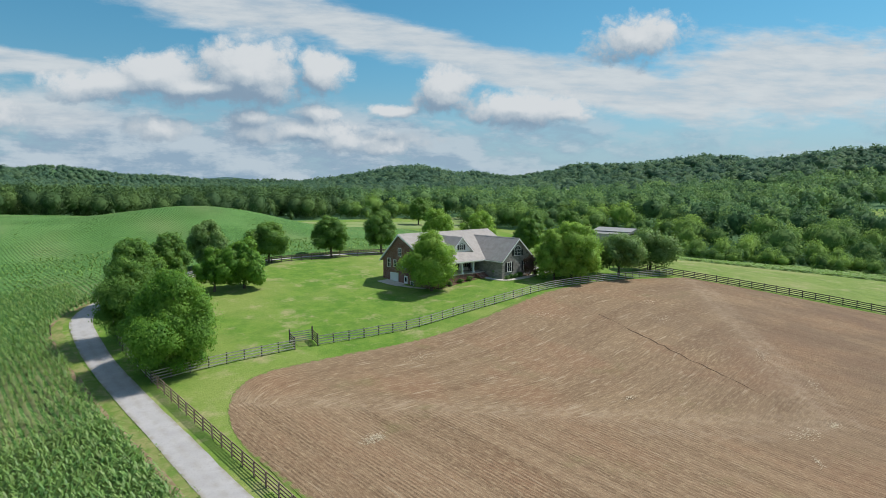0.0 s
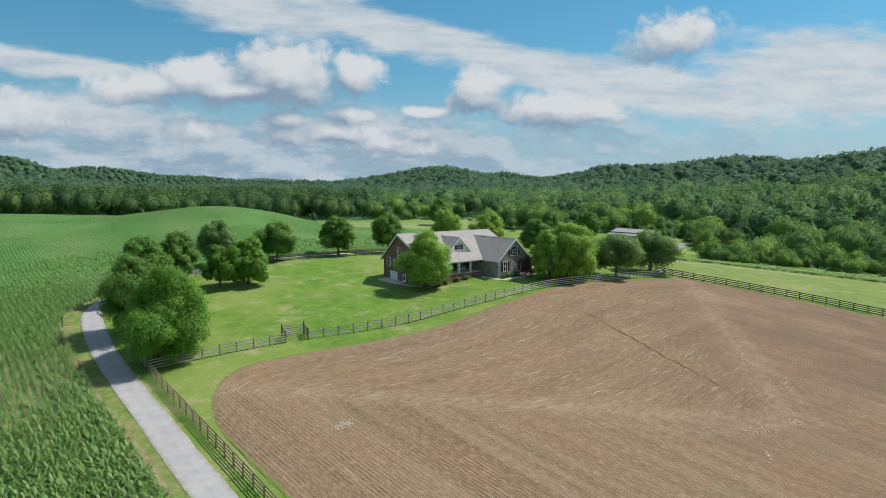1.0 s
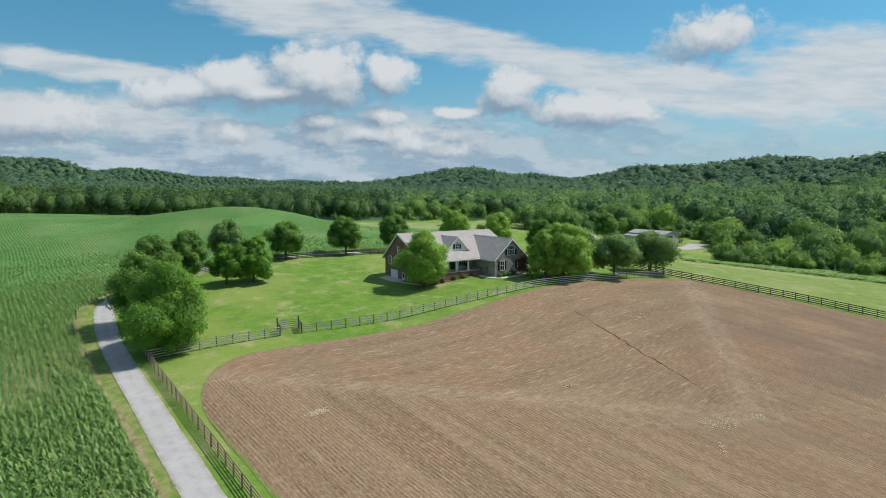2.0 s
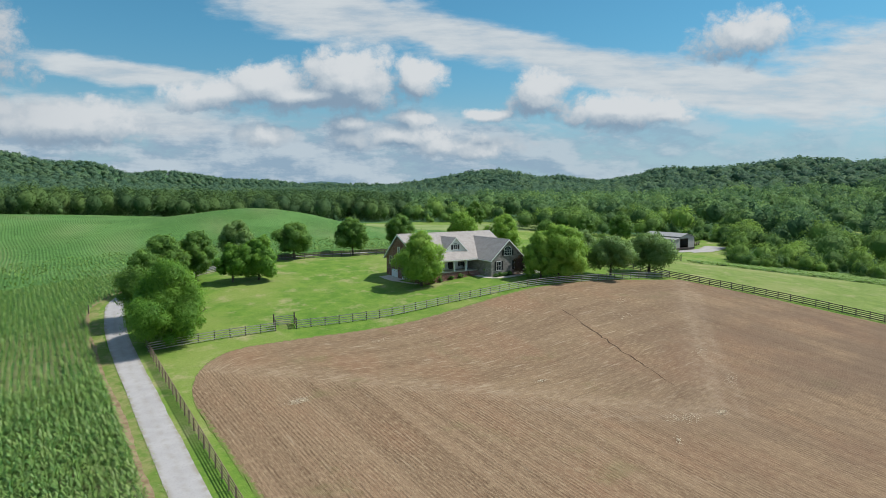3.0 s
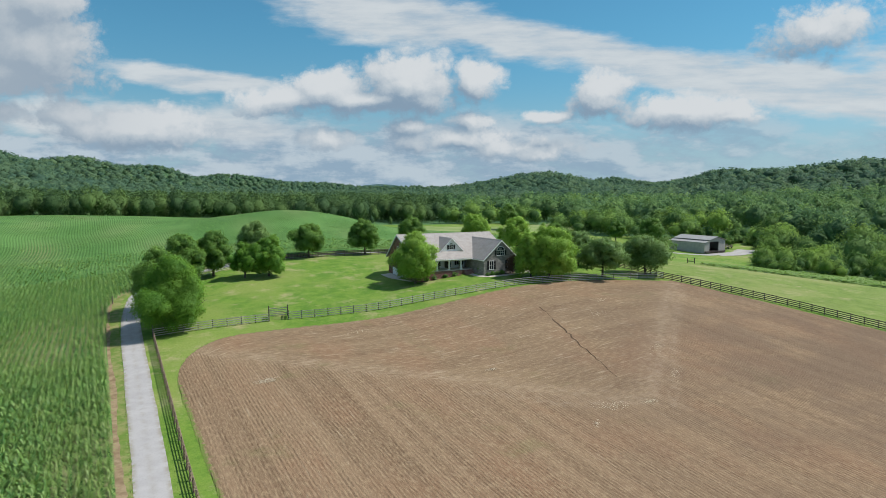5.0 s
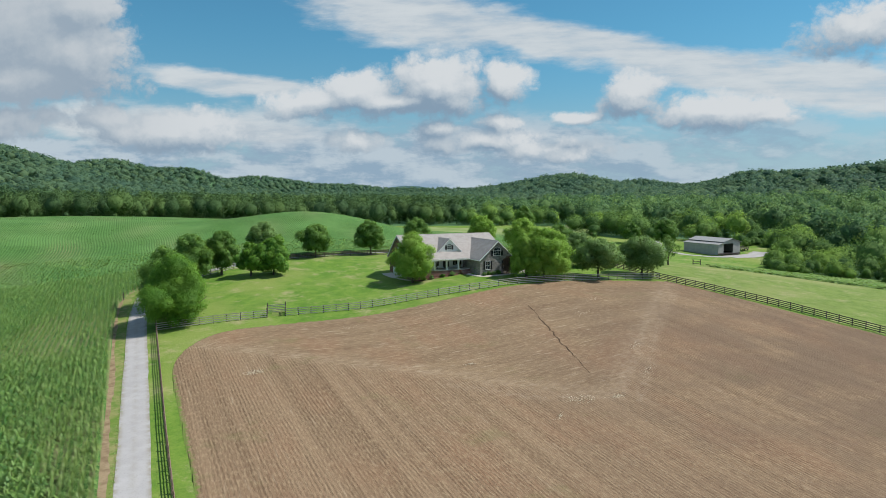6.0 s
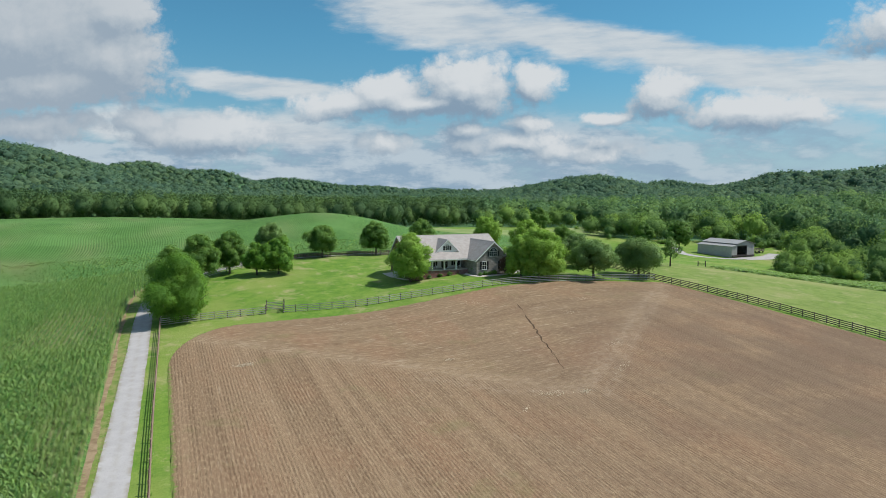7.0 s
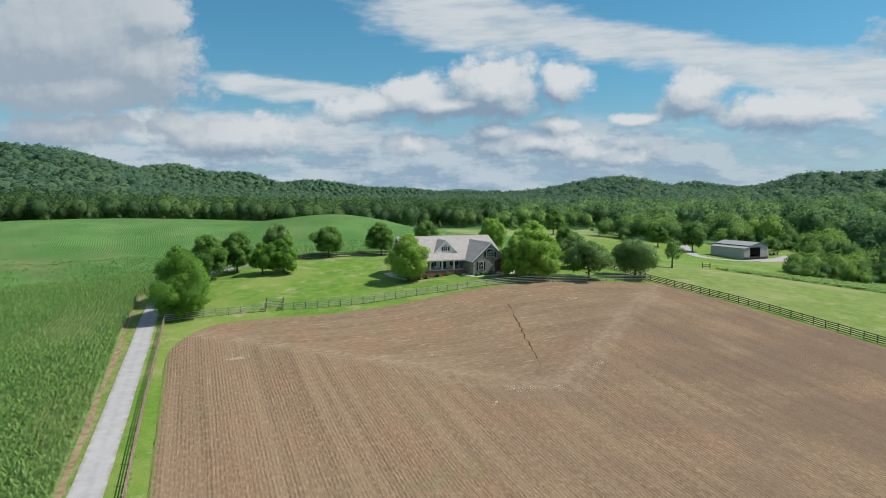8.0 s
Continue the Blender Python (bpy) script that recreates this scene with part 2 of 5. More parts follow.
def soil_material():
    """Worked soil with straw: rows along y outside, rows along the headland inside."""
    mat, n, bsdf, at = material("worked_soil", 0.95, 0.0, 0.12)
    zone, row = n.put("ShaderNodeAttribute"), n.put("ShaderNodeAttribute")
    zone.attribute_name, row.attribute_name = "headland", "row"
    xyz = n.put("ShaderNodeSeparateXYZ", Vector=at)
    wander = n.math("MULTIPLY", n.math("SUBTRACT", n.noise(at, 0.10, 2.0), 0.5), 0.35)
    x = n.math("ADD", xyz.outputs[0], wander)
    r = n.math("ADD", row.outputs["Fac"], wander)
    edge = n.math("ADD", zone.outputs["Fac"], n.math("MULTIPLY", n.math("SUBTRACT", n.noise(at, 0.5, 5.0, 0.65), 0.5), 1.3))
    inner = n.step(edge, -0.25, 0.25)

    def stripes(coord, width, hard):
        wave = n.math("SINE", n.math("MULTIPLY", coord, 2 * math.pi / width))
        return n.step(wave, -hard, hard)

    def streak(coord, along, wide, long):
        return n.noise(n.put("ShaderNodeCombineXYZ", X=n.math("MULTIPLY", coord, wide), Y=n.math("MULTIPLY", along, long)).outputs[0], 1.0, 5.0, 0.6)

    dots = n.step(n.noise(at, 4.0, 4.0, 0.7), 0.36, 0.60)
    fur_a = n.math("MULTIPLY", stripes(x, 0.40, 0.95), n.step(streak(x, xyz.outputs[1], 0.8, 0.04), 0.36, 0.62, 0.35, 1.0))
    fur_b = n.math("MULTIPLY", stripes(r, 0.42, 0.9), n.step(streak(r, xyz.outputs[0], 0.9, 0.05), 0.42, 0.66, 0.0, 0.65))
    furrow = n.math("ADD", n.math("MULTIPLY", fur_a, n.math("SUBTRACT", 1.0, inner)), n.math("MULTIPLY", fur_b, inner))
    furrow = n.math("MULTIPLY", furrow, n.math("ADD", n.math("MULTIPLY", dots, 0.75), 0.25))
    band_a = streak(x, xyz.outputs[1], 0.55, 0.010)
    band_b = streak(r, xyz.outputs[0], 0.30, 0.03)
    band = n.math("ADD", n.math("MULTIPLY", band_a, n.math("SUBTRACT", 1.0, inner)), n.math("MULTIPLY", band_b, inner))
    lay_a = n.math("MULTIPLY", streak(x, xyz.outputs[1], 5.0, 1.1), n.math("SUBTRACT", 1.0, inner))
    straw = n.math("ADD", lay_a, n.math("MULTIPLY", streak(r, xyz.outputs[0], 4.0, 0.8), inner))
    clod = n.noise(at, 7.0, 5.0, 0.75)
    tan = n.mix(inner, (0.275, 0.187, 0.117), (0.248, 0.172, 0.106))
    col = n.mix(n.step(band, 0.28, 0.62), (0.190, 0.124, 0.076), tan)
    red = n.step(n.noise(n.put("ShaderNodeCombineXYZ", X=n.math("MULTIPLY", xyz.outputs[0], 2.2), Y=xyz.outputs[1]).outputs[0], 0.05, 4.0), 0.46, 0.66)
    col = n.mix(n.math("MULTIPLY", red, 0.60), col, (0.262, 0.152, 0.092))
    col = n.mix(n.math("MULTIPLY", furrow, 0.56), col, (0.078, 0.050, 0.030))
    seam = n.step(n.math("ABSOLUTE", n.math("SUBTRACT", edge, 0.7)), 0.0, 2.2, 1.0, 0.0)
    col = n.mix(n.math("MULTIPLY", seam, n.step(n.noise(at, 0.9, 5.0, 0.7), 0.38, 0.68, 0.05, 0.60)), col, (0.40, 0.305, 0.21))
    col = n.mix(n.math("MULTIPLY", n.step(straw, 0.44, 0.68), 0.52), col, (0.410, 0.308, 0.190))
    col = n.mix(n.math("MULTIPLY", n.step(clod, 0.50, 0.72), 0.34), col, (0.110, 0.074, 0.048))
    col = n.mix(n.math("MULTIPLY", n.step(n.noise(at, 5.0, 4.0, 0.7), 0.58, 0.72), 0.35), col, (0.52, 0.42, 0.30))
    dash = n.math("ADD", n.math("MULTIPLY", n.step(streak(r, xyz.outputs[0], 1.7, 0.22), 0.56, 0.70), inner), n.math("MULTIPLY", n.math("MULTIPLY", n.step(streak(x, xyz.outputs[1], 2.6, 0.20), 0.58, 0.72), n.math("SUBTRACT", 1.0, inner)), 0.7))
    col = n.mix(n.math("MULTIPLY", dash, 0.60), col, (0.450, 0.360, 0.250))
    track = n.put("ShaderNodeAttribute")
    track.attribute_name = "track"
    col = n.mix(n.math("MULTIPLY", track.outputs["Fac"], n.step(n.noise(at, 1.3, 5.0, 0.72), 0.40, 0.66, 0.02, 0.45)), col, (0.43, 0.345, 0.25))
    weed = n.step(n.noise(n.vec("ADD", at, (3, 50, 0)), 0.10, 5.0, 0.68), 0.58, 0.72)
    col = n.mix(n.math("MULTIPLY", weed, 0.35), col, (0.170, 0.165, 0.070))
    damp = n.step(n.vec("DISTANCE", at, (125.0, 2.0, 5.0), out=1), 22.0, 92.0, 0.62, 0.0)
    col = n.mix(n.math("MULTIPLY", damp, n.step(n.noise(at, 0.09, 4.0), 0.3, 0.6)), col, (0.150, 0.105, 0.075))
    # grass creeps in along the field's edge
    fringe = n.put("ShaderNodeAttribute")
    fringe.attribute_name = "fringe"
    creep = n.math("ADD", fringe.outputs["Fac"], n.math("MULTIPLY", n.math("SUBTRACT", n.noise(at, 1.4, 5.0, 0.7), 0.5), 2.2))
    col = n.mix(n.step(creep, 0.0, 0.55, 1.0, 0.0), col, (0.150, 0.215, 0.050))
    n.feed(bsdf, "Base Color", col)
    h = n.math("SUBTRACT", n.math("ADD", n.math("MULTIPLY", clod, 0.5), n.math("MULTIPLY", straw, 0.5)), n.math("MULTIPLY", furrow, 0.35))
    bump(n, bsdf, h, 0.8, 0.10)
    return mat


def verge_material():
    mat, n, bsdf, at = material("dry_verge_grass", 0.95, 0.0, 0.1)
    col = n.mix(n.step(n.noise(at, 0.7, 5.0, 0.65), 0.35, 0.65), (0.140, 0.222, 0.050), (0.29, 0.275, 0.120))
    col = n.mix(n.step(n.noise(at, 0.25, 3.0), 0.45, 0.7, 0.0, 0.6), col, (0.12, 0.21, 0.03))
    n.feed(bsdf, "Base Color", n.mix(n.step(n.noise(at, 5.0, 4.0, 0.7), 0.5, 0.7, 0.0, 0.4), col, (0.10, 0.11, 0.03)))
    bump(n, bsdf, n.noise(at, 5.0, 4.0, 0.7), 0.6, 0.1)
    return mat


def gravel_material():
    mat, n, bsdf, at = material("driveway_gravel", 0.95, 0.0, 0.15)
    col = n.mix(n.step(n.noise(at, 0.5, 5.0, 0.6), 0.3, 0.7), (0.385, 0.370, 0.372), (0.445, 0.430, 0.432))
    col = n.mix(n.math("MULTIPLY", n.step(n.noise(at, 7.0, 4.0, 0.7), 0.5, 0.7), 0.35), col, (0.24, 0.23, 0.22))
    wear = n.put("ShaderNodeAttribute")
    wear.attribute_name = "wear"
    col = n.mix(n.math("MULTIPLY", wear.outputs["Fac"], n.step(n.noise(at, 0.9, 5.0), 0.35, 0.6)), col, (0.30, 0.275, 0.22))
    n.feed(bsdf, "Base Color", col)
    bump(n, bsdf, n.noise(at, 12.0, 3.0, 0.7), 0.5, 0.03)
    return mat


def crop_soil_material():
    mat, n, bsdf, at = material("crop_soil", 0.95, 0.0, 0.1)
    col = n.mix(n.step(n.noise(at, 0.8, 5.0, 0.6), 0.3, 0.7), (0.21, 0.145, 0.088), (0.36, 0.275, 0.175))
    n.feed(bsdf, "Base Color", col)
    bump(n, bsdf, n.noise(at, 5.0, 4.0, 0.7), 0.7, 0.1)
    return mat


def shingle_material():
    mat, n, bsdf, at = material("roof_shingle", 0.9, 0.0, 0.2)
    z = n.put("ShaderNodeSeparateXYZ", Vector=at).outputs[2]
    course = n.step(n.math("FRACT", n.math("MULTIPLY", z, 11.0)), 0.0, 0.35)
    col = n.mix(n.step(n.noise(at, 1.2, 5.0, 0.7), 0.3, 0.7), (0.34, 0.312, 0.295), (0.44, 0.405, 0.385))
    col = n.mix(n.math("MULTIPLY", n.step(n.noise(at, 6.0, 2.0), 0.45, 0.6), 0.3), col, (0.28, 0.255, 0.242))
    n.feed(bsdf, "Base Color", n.mix(n.math("MULTIPLY", n.math("SUBTRACT", 1.0, course), 0.25), col, (0.13, 0.12, 0.115)))
    bump(n, bsdf, n.math("ADD", course, n.noise(at, 8.0)), 0.4, 0.02)
    return mat


def masonry_material(name, width, height, a, b, mortar, joint, rough_scale):
    """Courses of brick or stone on an upright wall."""
    mat, n, bsdf, at = material(name, 0.9, 0.0, 0.2)
    xyz = n.put("ShaderNodeSeparateXYZ", Vector=at)
    along = n.math("ADD", xyz.outputs[0], xyz.outputs[1])
    flat = n.put("ShaderNodeCombineXYZ", X=along, Y=xyz.outputs[2]).outputs[0]
    if rough_scale:
        flat = n.vec("ADD", flat, n.vec("MULTIPLY", n.noise(at, rough_scale, 2.0, 0.5, "Color"), (0.25, 0.18, 0.0)))
    t = n.put("ShaderNodeTexBrick", Vector=flat, Color1=(*a, 1), Color2=(*b, 1), Mortar=(*mortar, 1), Scale=1.0, Mortar_Size=joint, Brick_Width=width, Row_Height=height, Mortar_Smooth=0.2)
    col = n.mix(n.math("MULTIPLY", n.step(n.noise(at, 1.3, 5.0), 0.4, 0.7), 0.4), t.outputs[0], tuple(v * 0.62 for v in a))
    n.feed(bsdf, "Base Color", col)
    bump(n, bsdf, n.math("SUBTRACT", n.noise(at, 20.0), t.outputs["Fac"]), 0.5, 0.02)
    return mat


M = {}
M["grass"] = grass_material("lawn_grass", (0.100, 0.210, 0.026), (0.178, 0.285, 0.046), (0.238, 0.300, 0.075), (0.37, 0.34, 0.17), 0.85)
M["pasture"] = grass_material("pasture_grass", (0.140, 0.215, 0.044), (0.215, 0.285, 0.072), (0.255, 0.285, 0.098), (0.36, 0.335, 0.17), 0.75)
M["soil"] = soil_material()
M["gravel"] = gravel_material()
M["verge"] = verge_material()
M["straw"] = paint("pale_straw", (0.46, 0.38, 0.26), (0.66, 0.57, 0.43), 3.0, 0.95, 0.1, fine=9.0, relief=0.5)
M["wet_soil"] = paint("dark_rut_soil", (0.060, 0.040, 0.026), (0.130, 0.086, 0.056), 2.0, 0.95, 0.1)
M["crop_soil"] = crop_soil_material()
M["shingle"] = shingle_material()
M["brick"] = masonry_material("red_brick", 0.22, 0.075, (0.190, 0.072, 0.056), (0.245, 0.100, 0.074), (0.33, 0.28, 0.25), 0.012, 0.0)
M["stone"] = masonry_material("grey_fieldstone", 0.55, 0.30, (0.235, 0.215, 0.20), (0.40, 0.375, 0.35), (0.30, 0.28, 0.26), 0.03, 2.2)
M["siding"] = paint("white_siding", (0.74, 0.75, 0.76), (0.82, 0.82, 0.82), 1.5, 0.6)
M["trim"] = paint("white_trim", (0.76, 0.76, 0.75), (0.83, 0.83, 0.82), 3.0, 0.5)
M["shutter"] = paint("black_shutter", (0.018, 0.018, 0.02), (0.030, 0.030, 0.032), 3.0, 0.5)
M["door"] = paint("white_door", (0.70, 0.72, 0.75), (0.78, 0.79, 0.81), 2.0, 0.5)
M["dark_door"] = paint("dark_door", (0.035, 0.030, 0.028), (0.06, 0.05, 0.045), 3.0, 0.45)
M["concrete"] = paint("pale_concrete", (0.50, 0.46, 0.40), (0.62, 0.575, 0.51), 1.5, 0.9)
M["wood"] = paint("weathered_fence_board", (0.060, 0.050, 0.042), (0.160, 0.137, 0.115), 1.5, 0.9, fine=14.0, relief=0.4, own=0.45)
M["brown_wood"] = paint("brown_fence_board", (0.170, 0.112, 0.085), (0.400, 0.285, 0.220), 1.5, 0.9, fine=14.0, relief=0.4, own=0.45)
M["pale_wood"] = paint("bleached_fence_board", (0.34, 0.315, 0.28), (0.54, 0.51, 0.46), 1.5, 0.9, fine=14.0, relief=0.4, own=0.45)
M["bark"] = paint("tree_bark", (0.075, 0.058, 0.044), (0.15, 0.125, 0.10), 4.0, 0.95, fine=18.0, relief=0.8)
M["metal_roof"] = paint("pale_metal_roof", (0.31, 0.30, 0.295), (0.37, 0.36, 0.35), 0.8, 0.5, 0.4)
M["metal_wall"] = paint("grey_metal_wall", (0.33, 0.33, 0.32), (0.40, 0.395, 0.38), 0.8, 0.6, 0.4)
M["interior"] = paint("dark_interior", (0.05, 0.045, 0.04), (0.08, 0.07, 0.06), 1.0)
M["mulch"] = paint("bark_mulch", (0.070, 0.040, 0.026), (0.14, 0.085, 0.055), 2.0)
M["leaf_light"] = leaf_material("leaf_light", (0.165, 0.350, 0.036), (0.360, 0.580, 0.095), (0.40, 0.60, 0.11), 0.45)
M["leaf_mid"] = leaf_material("leaf_mid", (0.064, 0.205, 0.024), (0.180, 0.385, 0.050), (0.25, 0.45, 0.06), 0.44)
M["leaf_dark"] = leaf_material("leaf_dark", (0.060, 0.170, 0.034), (0.160, 0.320, 0.062), (0.21, 0.37, 0.07), 0.42)
M["leaf_grey"] = leaf_material("leaf_grey", (0.085, 0.195, 0.055), (0.210, 0.350, 0.105), (0.26, 0.40, 0.13), 0.40)
M["leaf_red"] = leaf_material("leaf_red", (0.09, 0.045, 0.040), (0.17, 0.095, 0.075), (0.10, 0.06, 0.05))
M["forest"] = forest_material("forest_leaf", (0.072, 0.165, 0.050), (0.190, 0.330, 0.092), (0.300, 0.470, 0.090), (0.095, 0.205, 0.082), 0.36)
M["mid_forest"] = forest_material("oak_forest_leaf", (0.072, 0.162, 0.076), (0.158, 0.292, 0.116), (0.232, 0.380, 0.118), (0.092, 0.202, 0.112), 0.38)
# darker tones for crowns west of azimuth 33
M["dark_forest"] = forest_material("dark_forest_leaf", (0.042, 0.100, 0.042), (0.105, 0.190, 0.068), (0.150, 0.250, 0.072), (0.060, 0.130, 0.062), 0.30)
# aerial haze is painted into the far crowns as bluer, flatter greens
M["hazy_hill_forest"] = forest_material("hazy_hill_leaf", (0.074, 0.160, 0.106), (0.130, 0.232, 0.134), (0.162, 0.262, 0.126), (0.082, 0.172, 0.126), 0.44)
M["corn"] = leaf_material("corn_leaf", (0.054, 0.182, 0.036), (0.228, 0.400, 0.094), (0.31, 0.38, 0.12), 0.32, 0.50, 0.35)
M["understory"] = understory_material()
# the farthest ridge has haze blue painted into its base colour
M["hazy_far_woods"] = paint("hazy_far_woods", (0.045, 0.095, 0.095), (0.075, 0.135, 0.125), 0.02, 0.9, 0.1, fine=0.08, relief=1.0)
M["meadow"] = paint("pale_meadow_grass", (0.165, 0.245, 0.075), (0.285, 0.325, 0.145), 0.08, 0.95, 0.1, fine=1.5)
M["weeds"] = leaf_material("weed_leaf", (0.16, 0.33, 0.05), (0.29, 0.48, 0.11), (0.30, 0.38, 0.14), 0.35)
pane_mat, n_, b_, _at = material("window_glass", 0.08, 0.0, 0.5)
b_.inputs["Base Color"].default_value = (0.03, 0.035, 0.04, 1)
M["glass"] = pane_mat

# ---- land ----
LEVEL = (4.92, 0.05, 3.80)
SWELLS = [(90, 95, 45, 1.11), (45, 115, 40, 4.23), (86, 215, 25, 8.00), (-6, 149, 41, -3.01), (120, 50, 50, 4.84), (40, 40, 40, 1.41), (10, 80, 30, -0.86), (230, 140, 70, -6.32), (200, 50, 70, -2.80), (130, 320, 88, -0.33), (80, 0, 60, -4.09), (250, 300, 120, -1.18), (-12, 254, 74, 7.00), (-60, 100, 100, -3.78), (160, 110, 50, 3.41), (85, 81, 16, 0.80), (70, 93, 11, -1.19), (50, 70, 18, -1.11)]
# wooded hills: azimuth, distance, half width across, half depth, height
HILLS = [(39.4, 980, 70, 150, 28.3), (44.2, 1500, 68, 200, 34.5), (53.9, 1080, 54, 170, 35.7), (63.5, 960, 59, 170, 34.4), (70.8, 900, 38, 170, 12.0), (80.1, 860, 94, 170, 25.7), (95.2, 800, 139, 180, 44.4), (10.8, 1900, 120, 250, 53.3), (18.3, 2100, 88, 250, 23.3), (5.3, 1500, 58, 200, 49.9), (-0.7, 1350, 69, 200, 64.9), (-7.2, 1100, 66, 180, 42.2), (-14.0, 980, 102, 180, 42.9), (-26.2, 950, 155, 180, 60.3), (23.4, 3900, 189, 300, 62.1), (26.2, 2400, 248, 300, 29.8), (51.6, 1700, 80, 250, 41.7), (34.6, 1200, 102, 150, 18.7),
         (58.4, 1020, 35, 150, 11.9), (65.8, 930, 68, 150, 9.9), (75.4, 880, 58, 150, 17.7), (87.3, 830, 70, 150, 22.1)]


def land(x, y):
    """Height of the land; works on numbers and on arrays."""
    z = LEVEL[0] + LEVEL[1] * 2 * np.tanh(x / 200) + LEVEL[2] * 2 * np.tanh(y / 200)
    for a, b, s, h in SWELLS:
        z = z + h * np.exp(-((x - a) ** 2 + (y - b) ** 2) / (2 * s * s))
    for az, d, wide, deep, h in HILLS:
        s, c = math.sin(radians(az)), math.cos(radians(az))
        across, along = x * c - y * s, x * s + y * c - d
        z = z + h * np.exp(-(across / wide) ** 2 / 2 - (along / deep) ** 2 / 2)
    return z


def lz(x, y):
    return float(land(np.float64(x), np.float64(y)))


def mesh_object(name, verts, faces, mat, parent=None, smooth=False, normals=None, **tags):
    """One mesh object from arrays of corners and faces. normals: the way each corner faces, where leaves stand for a soft mass."""
    me = bpy.data.meshes.new(name)
    verts = np.asarray(verts, dtype=np.float32)
    faces = np.asarray(faces, dtype=np.int32)
    k = faces.shape[1]
    me.vertices.add(len(verts))
    me.vertices.foreach_set("co", verts.ravel())
    me.loops.add(faces.size)
    me.loops.foreach_set("vertex_index", faces.ravel())
    me.polygons.add(len(faces))
    me.polygons.foreach_set("loop_start", np.arange(0, faces.size, k, dtype=np.int32))
    me.update(calc_edges=True)
    me.validate()
    if smooth:
        me.polygons.foreach_set("use_smooth", np.ones(len(faces), dtype=bool))
    if normals is not None:
        facing = me.attributes.new("custom_normal", "FLOAT_VECTOR", "POINT")
        facing.data.foreach_set("vector", np.asarray(normals, dtype=np.float32).ravel())
    me.materials.append(mat)
    ob = new(name, me)
    if parent is not None:
        ob.parent = parent
    return tagged(ob, **tags)


def attribute(ob, name, values):
    layer = ob.data.attributes.new(name, "FLOAT", "POINT")
    layer.data.foreach_set("value", np.asarray(values, dtype=np.float32))


def sheet(name, xs, ys, lift, mat, **tags):
    """A sheet over the land from two grids of x and y."""
    rows, cols = xs.shape
    verts = np.stack([xs, ys, land(xs, ys) + lift], -1).reshape(-1, 3)
    i = np.arange(rows - 1)[:, None] * cols + np.arange(cols - 1)[None, :]
    faces = np.stack([i, i + 1, i + 1 + cols, i + cols], -1).reshape(-1, 4)
    return mesh_object(name, verts, faces, mat, smooth=True, **tags)


def spaced(lo, near_lo, near_hi, hi, fine, growth=1.09):
    """Grid lines: fine between near_lo and near_hi, ever wider outside."""
    mid = list(np.arange(near_lo, near_hi + fine, fine))
    step, up = fine, [mid[-1]]
    while up[-1] < hi:
        step = min(step * growth, 90)
        up.append(up[-1] + step)
    step, down = fine, [near_lo]
    while down[-1] > lo:
        step = min(step * growth, 90)
        down.append(down[-1] - step)
    return np.array(down[:0:-1] + mid + up[1:])


gx, gy = np.meshgrid(spaced(-3000, -20, 240, 4200, 3.0), spaced(-1200, -60, 200, 4600, 3.0))
sheet("ground", gx, gy, 0.0, M["grass"], label="rolling green mown lawn and meadow land", category="ground", kind="structure")


def course(points, step=1.0):
    """A smooth line through a few plan points, as even steps."""
    pts = [np.array(p, float) for p in points]
    pts = [2 * pts[0] - pts[1]] + pts + [2 * pts[-1] - pts[-2]]
    line = []
    for a, b, c, d in zip(pts, pts[1:], pts[2:], pts[3:]):
        for t in np.linspace(0, 1, 40, endpoint=False):
            line.append(0.5 * (2 * b + (c - a) * t + (2 * a - 5 * b + 4 * c - d) * t * t + (3 * b - a - 3 * c + d) * t ** 3))
    line = np.array(line + [pts[-2]])
    run = np.concatenate([[0], np.cumsum(np.linalg.norm(np.diff(line, axis=0), axis=1))])
    s = np.linspace(0, run[-1], max(2, int(round(run[-1] / step)) + 1))
    return np.stack([np.interp(s, run, line[:, k]) for k in range(2)], -1)


def strip(name, points, width, lift, mat, ragged=0.0, seed=1, cuts=7, **tags):
    """A ribbon along a line, its edges slightly uneven."""
    line = course(points, 0.8)
    way = np.gradient(line, axis=0)
    way /= np.linalg.norm(way, axis=1)[:, None]
    side = np.stack([way[:, 1], -way[:, 0]], -1)
    rng = np.random.default_rng(seed)
    u = np.linspace(-1, 1, cuts)
    wob = np.stack([np.convolve(rng.normal(0, ragged, len(line) + 8), np.ones(9) / 3, "valid") for _ in range(2)], -1)
    half = np.where(u[None, :] < 0, width / 2 + wob[:, :1], width / 2 + wob[:, 1:])
    p = line[:, None, :] + side[:, None, :] * (u[None, :] * half)[..., None]
    ob = sheet(name, p[..., 0], p[..., 1], lift, mat, **tags)
    attribute(ob, "wear", np.broadcast_to(np.clip(np.abs(u) ** 6 + 0.35 * np.exp(-(u / 0.2) ** 2), 0, 1), (len(line), cuts)).ravel())
    return ob


ROAD = [(17.9, -90), (18.1, 0), (18.3, 14), (18.65, 30), (19.0, 46), (19.25, 60), (19.5, 75), (19.9, 85), (20.9, 95), (22.6, 104), (27.5, 111.5), (37, 118.5), (52, 124), (75, 124), (100, 122), (122, 118)]
strip("driveway", ROAD, 2.95, 0.05, M["gravel"], 0.035, 3, label="pale grey gravel farm driveway beside the corn", category="driveway", kind="structure")

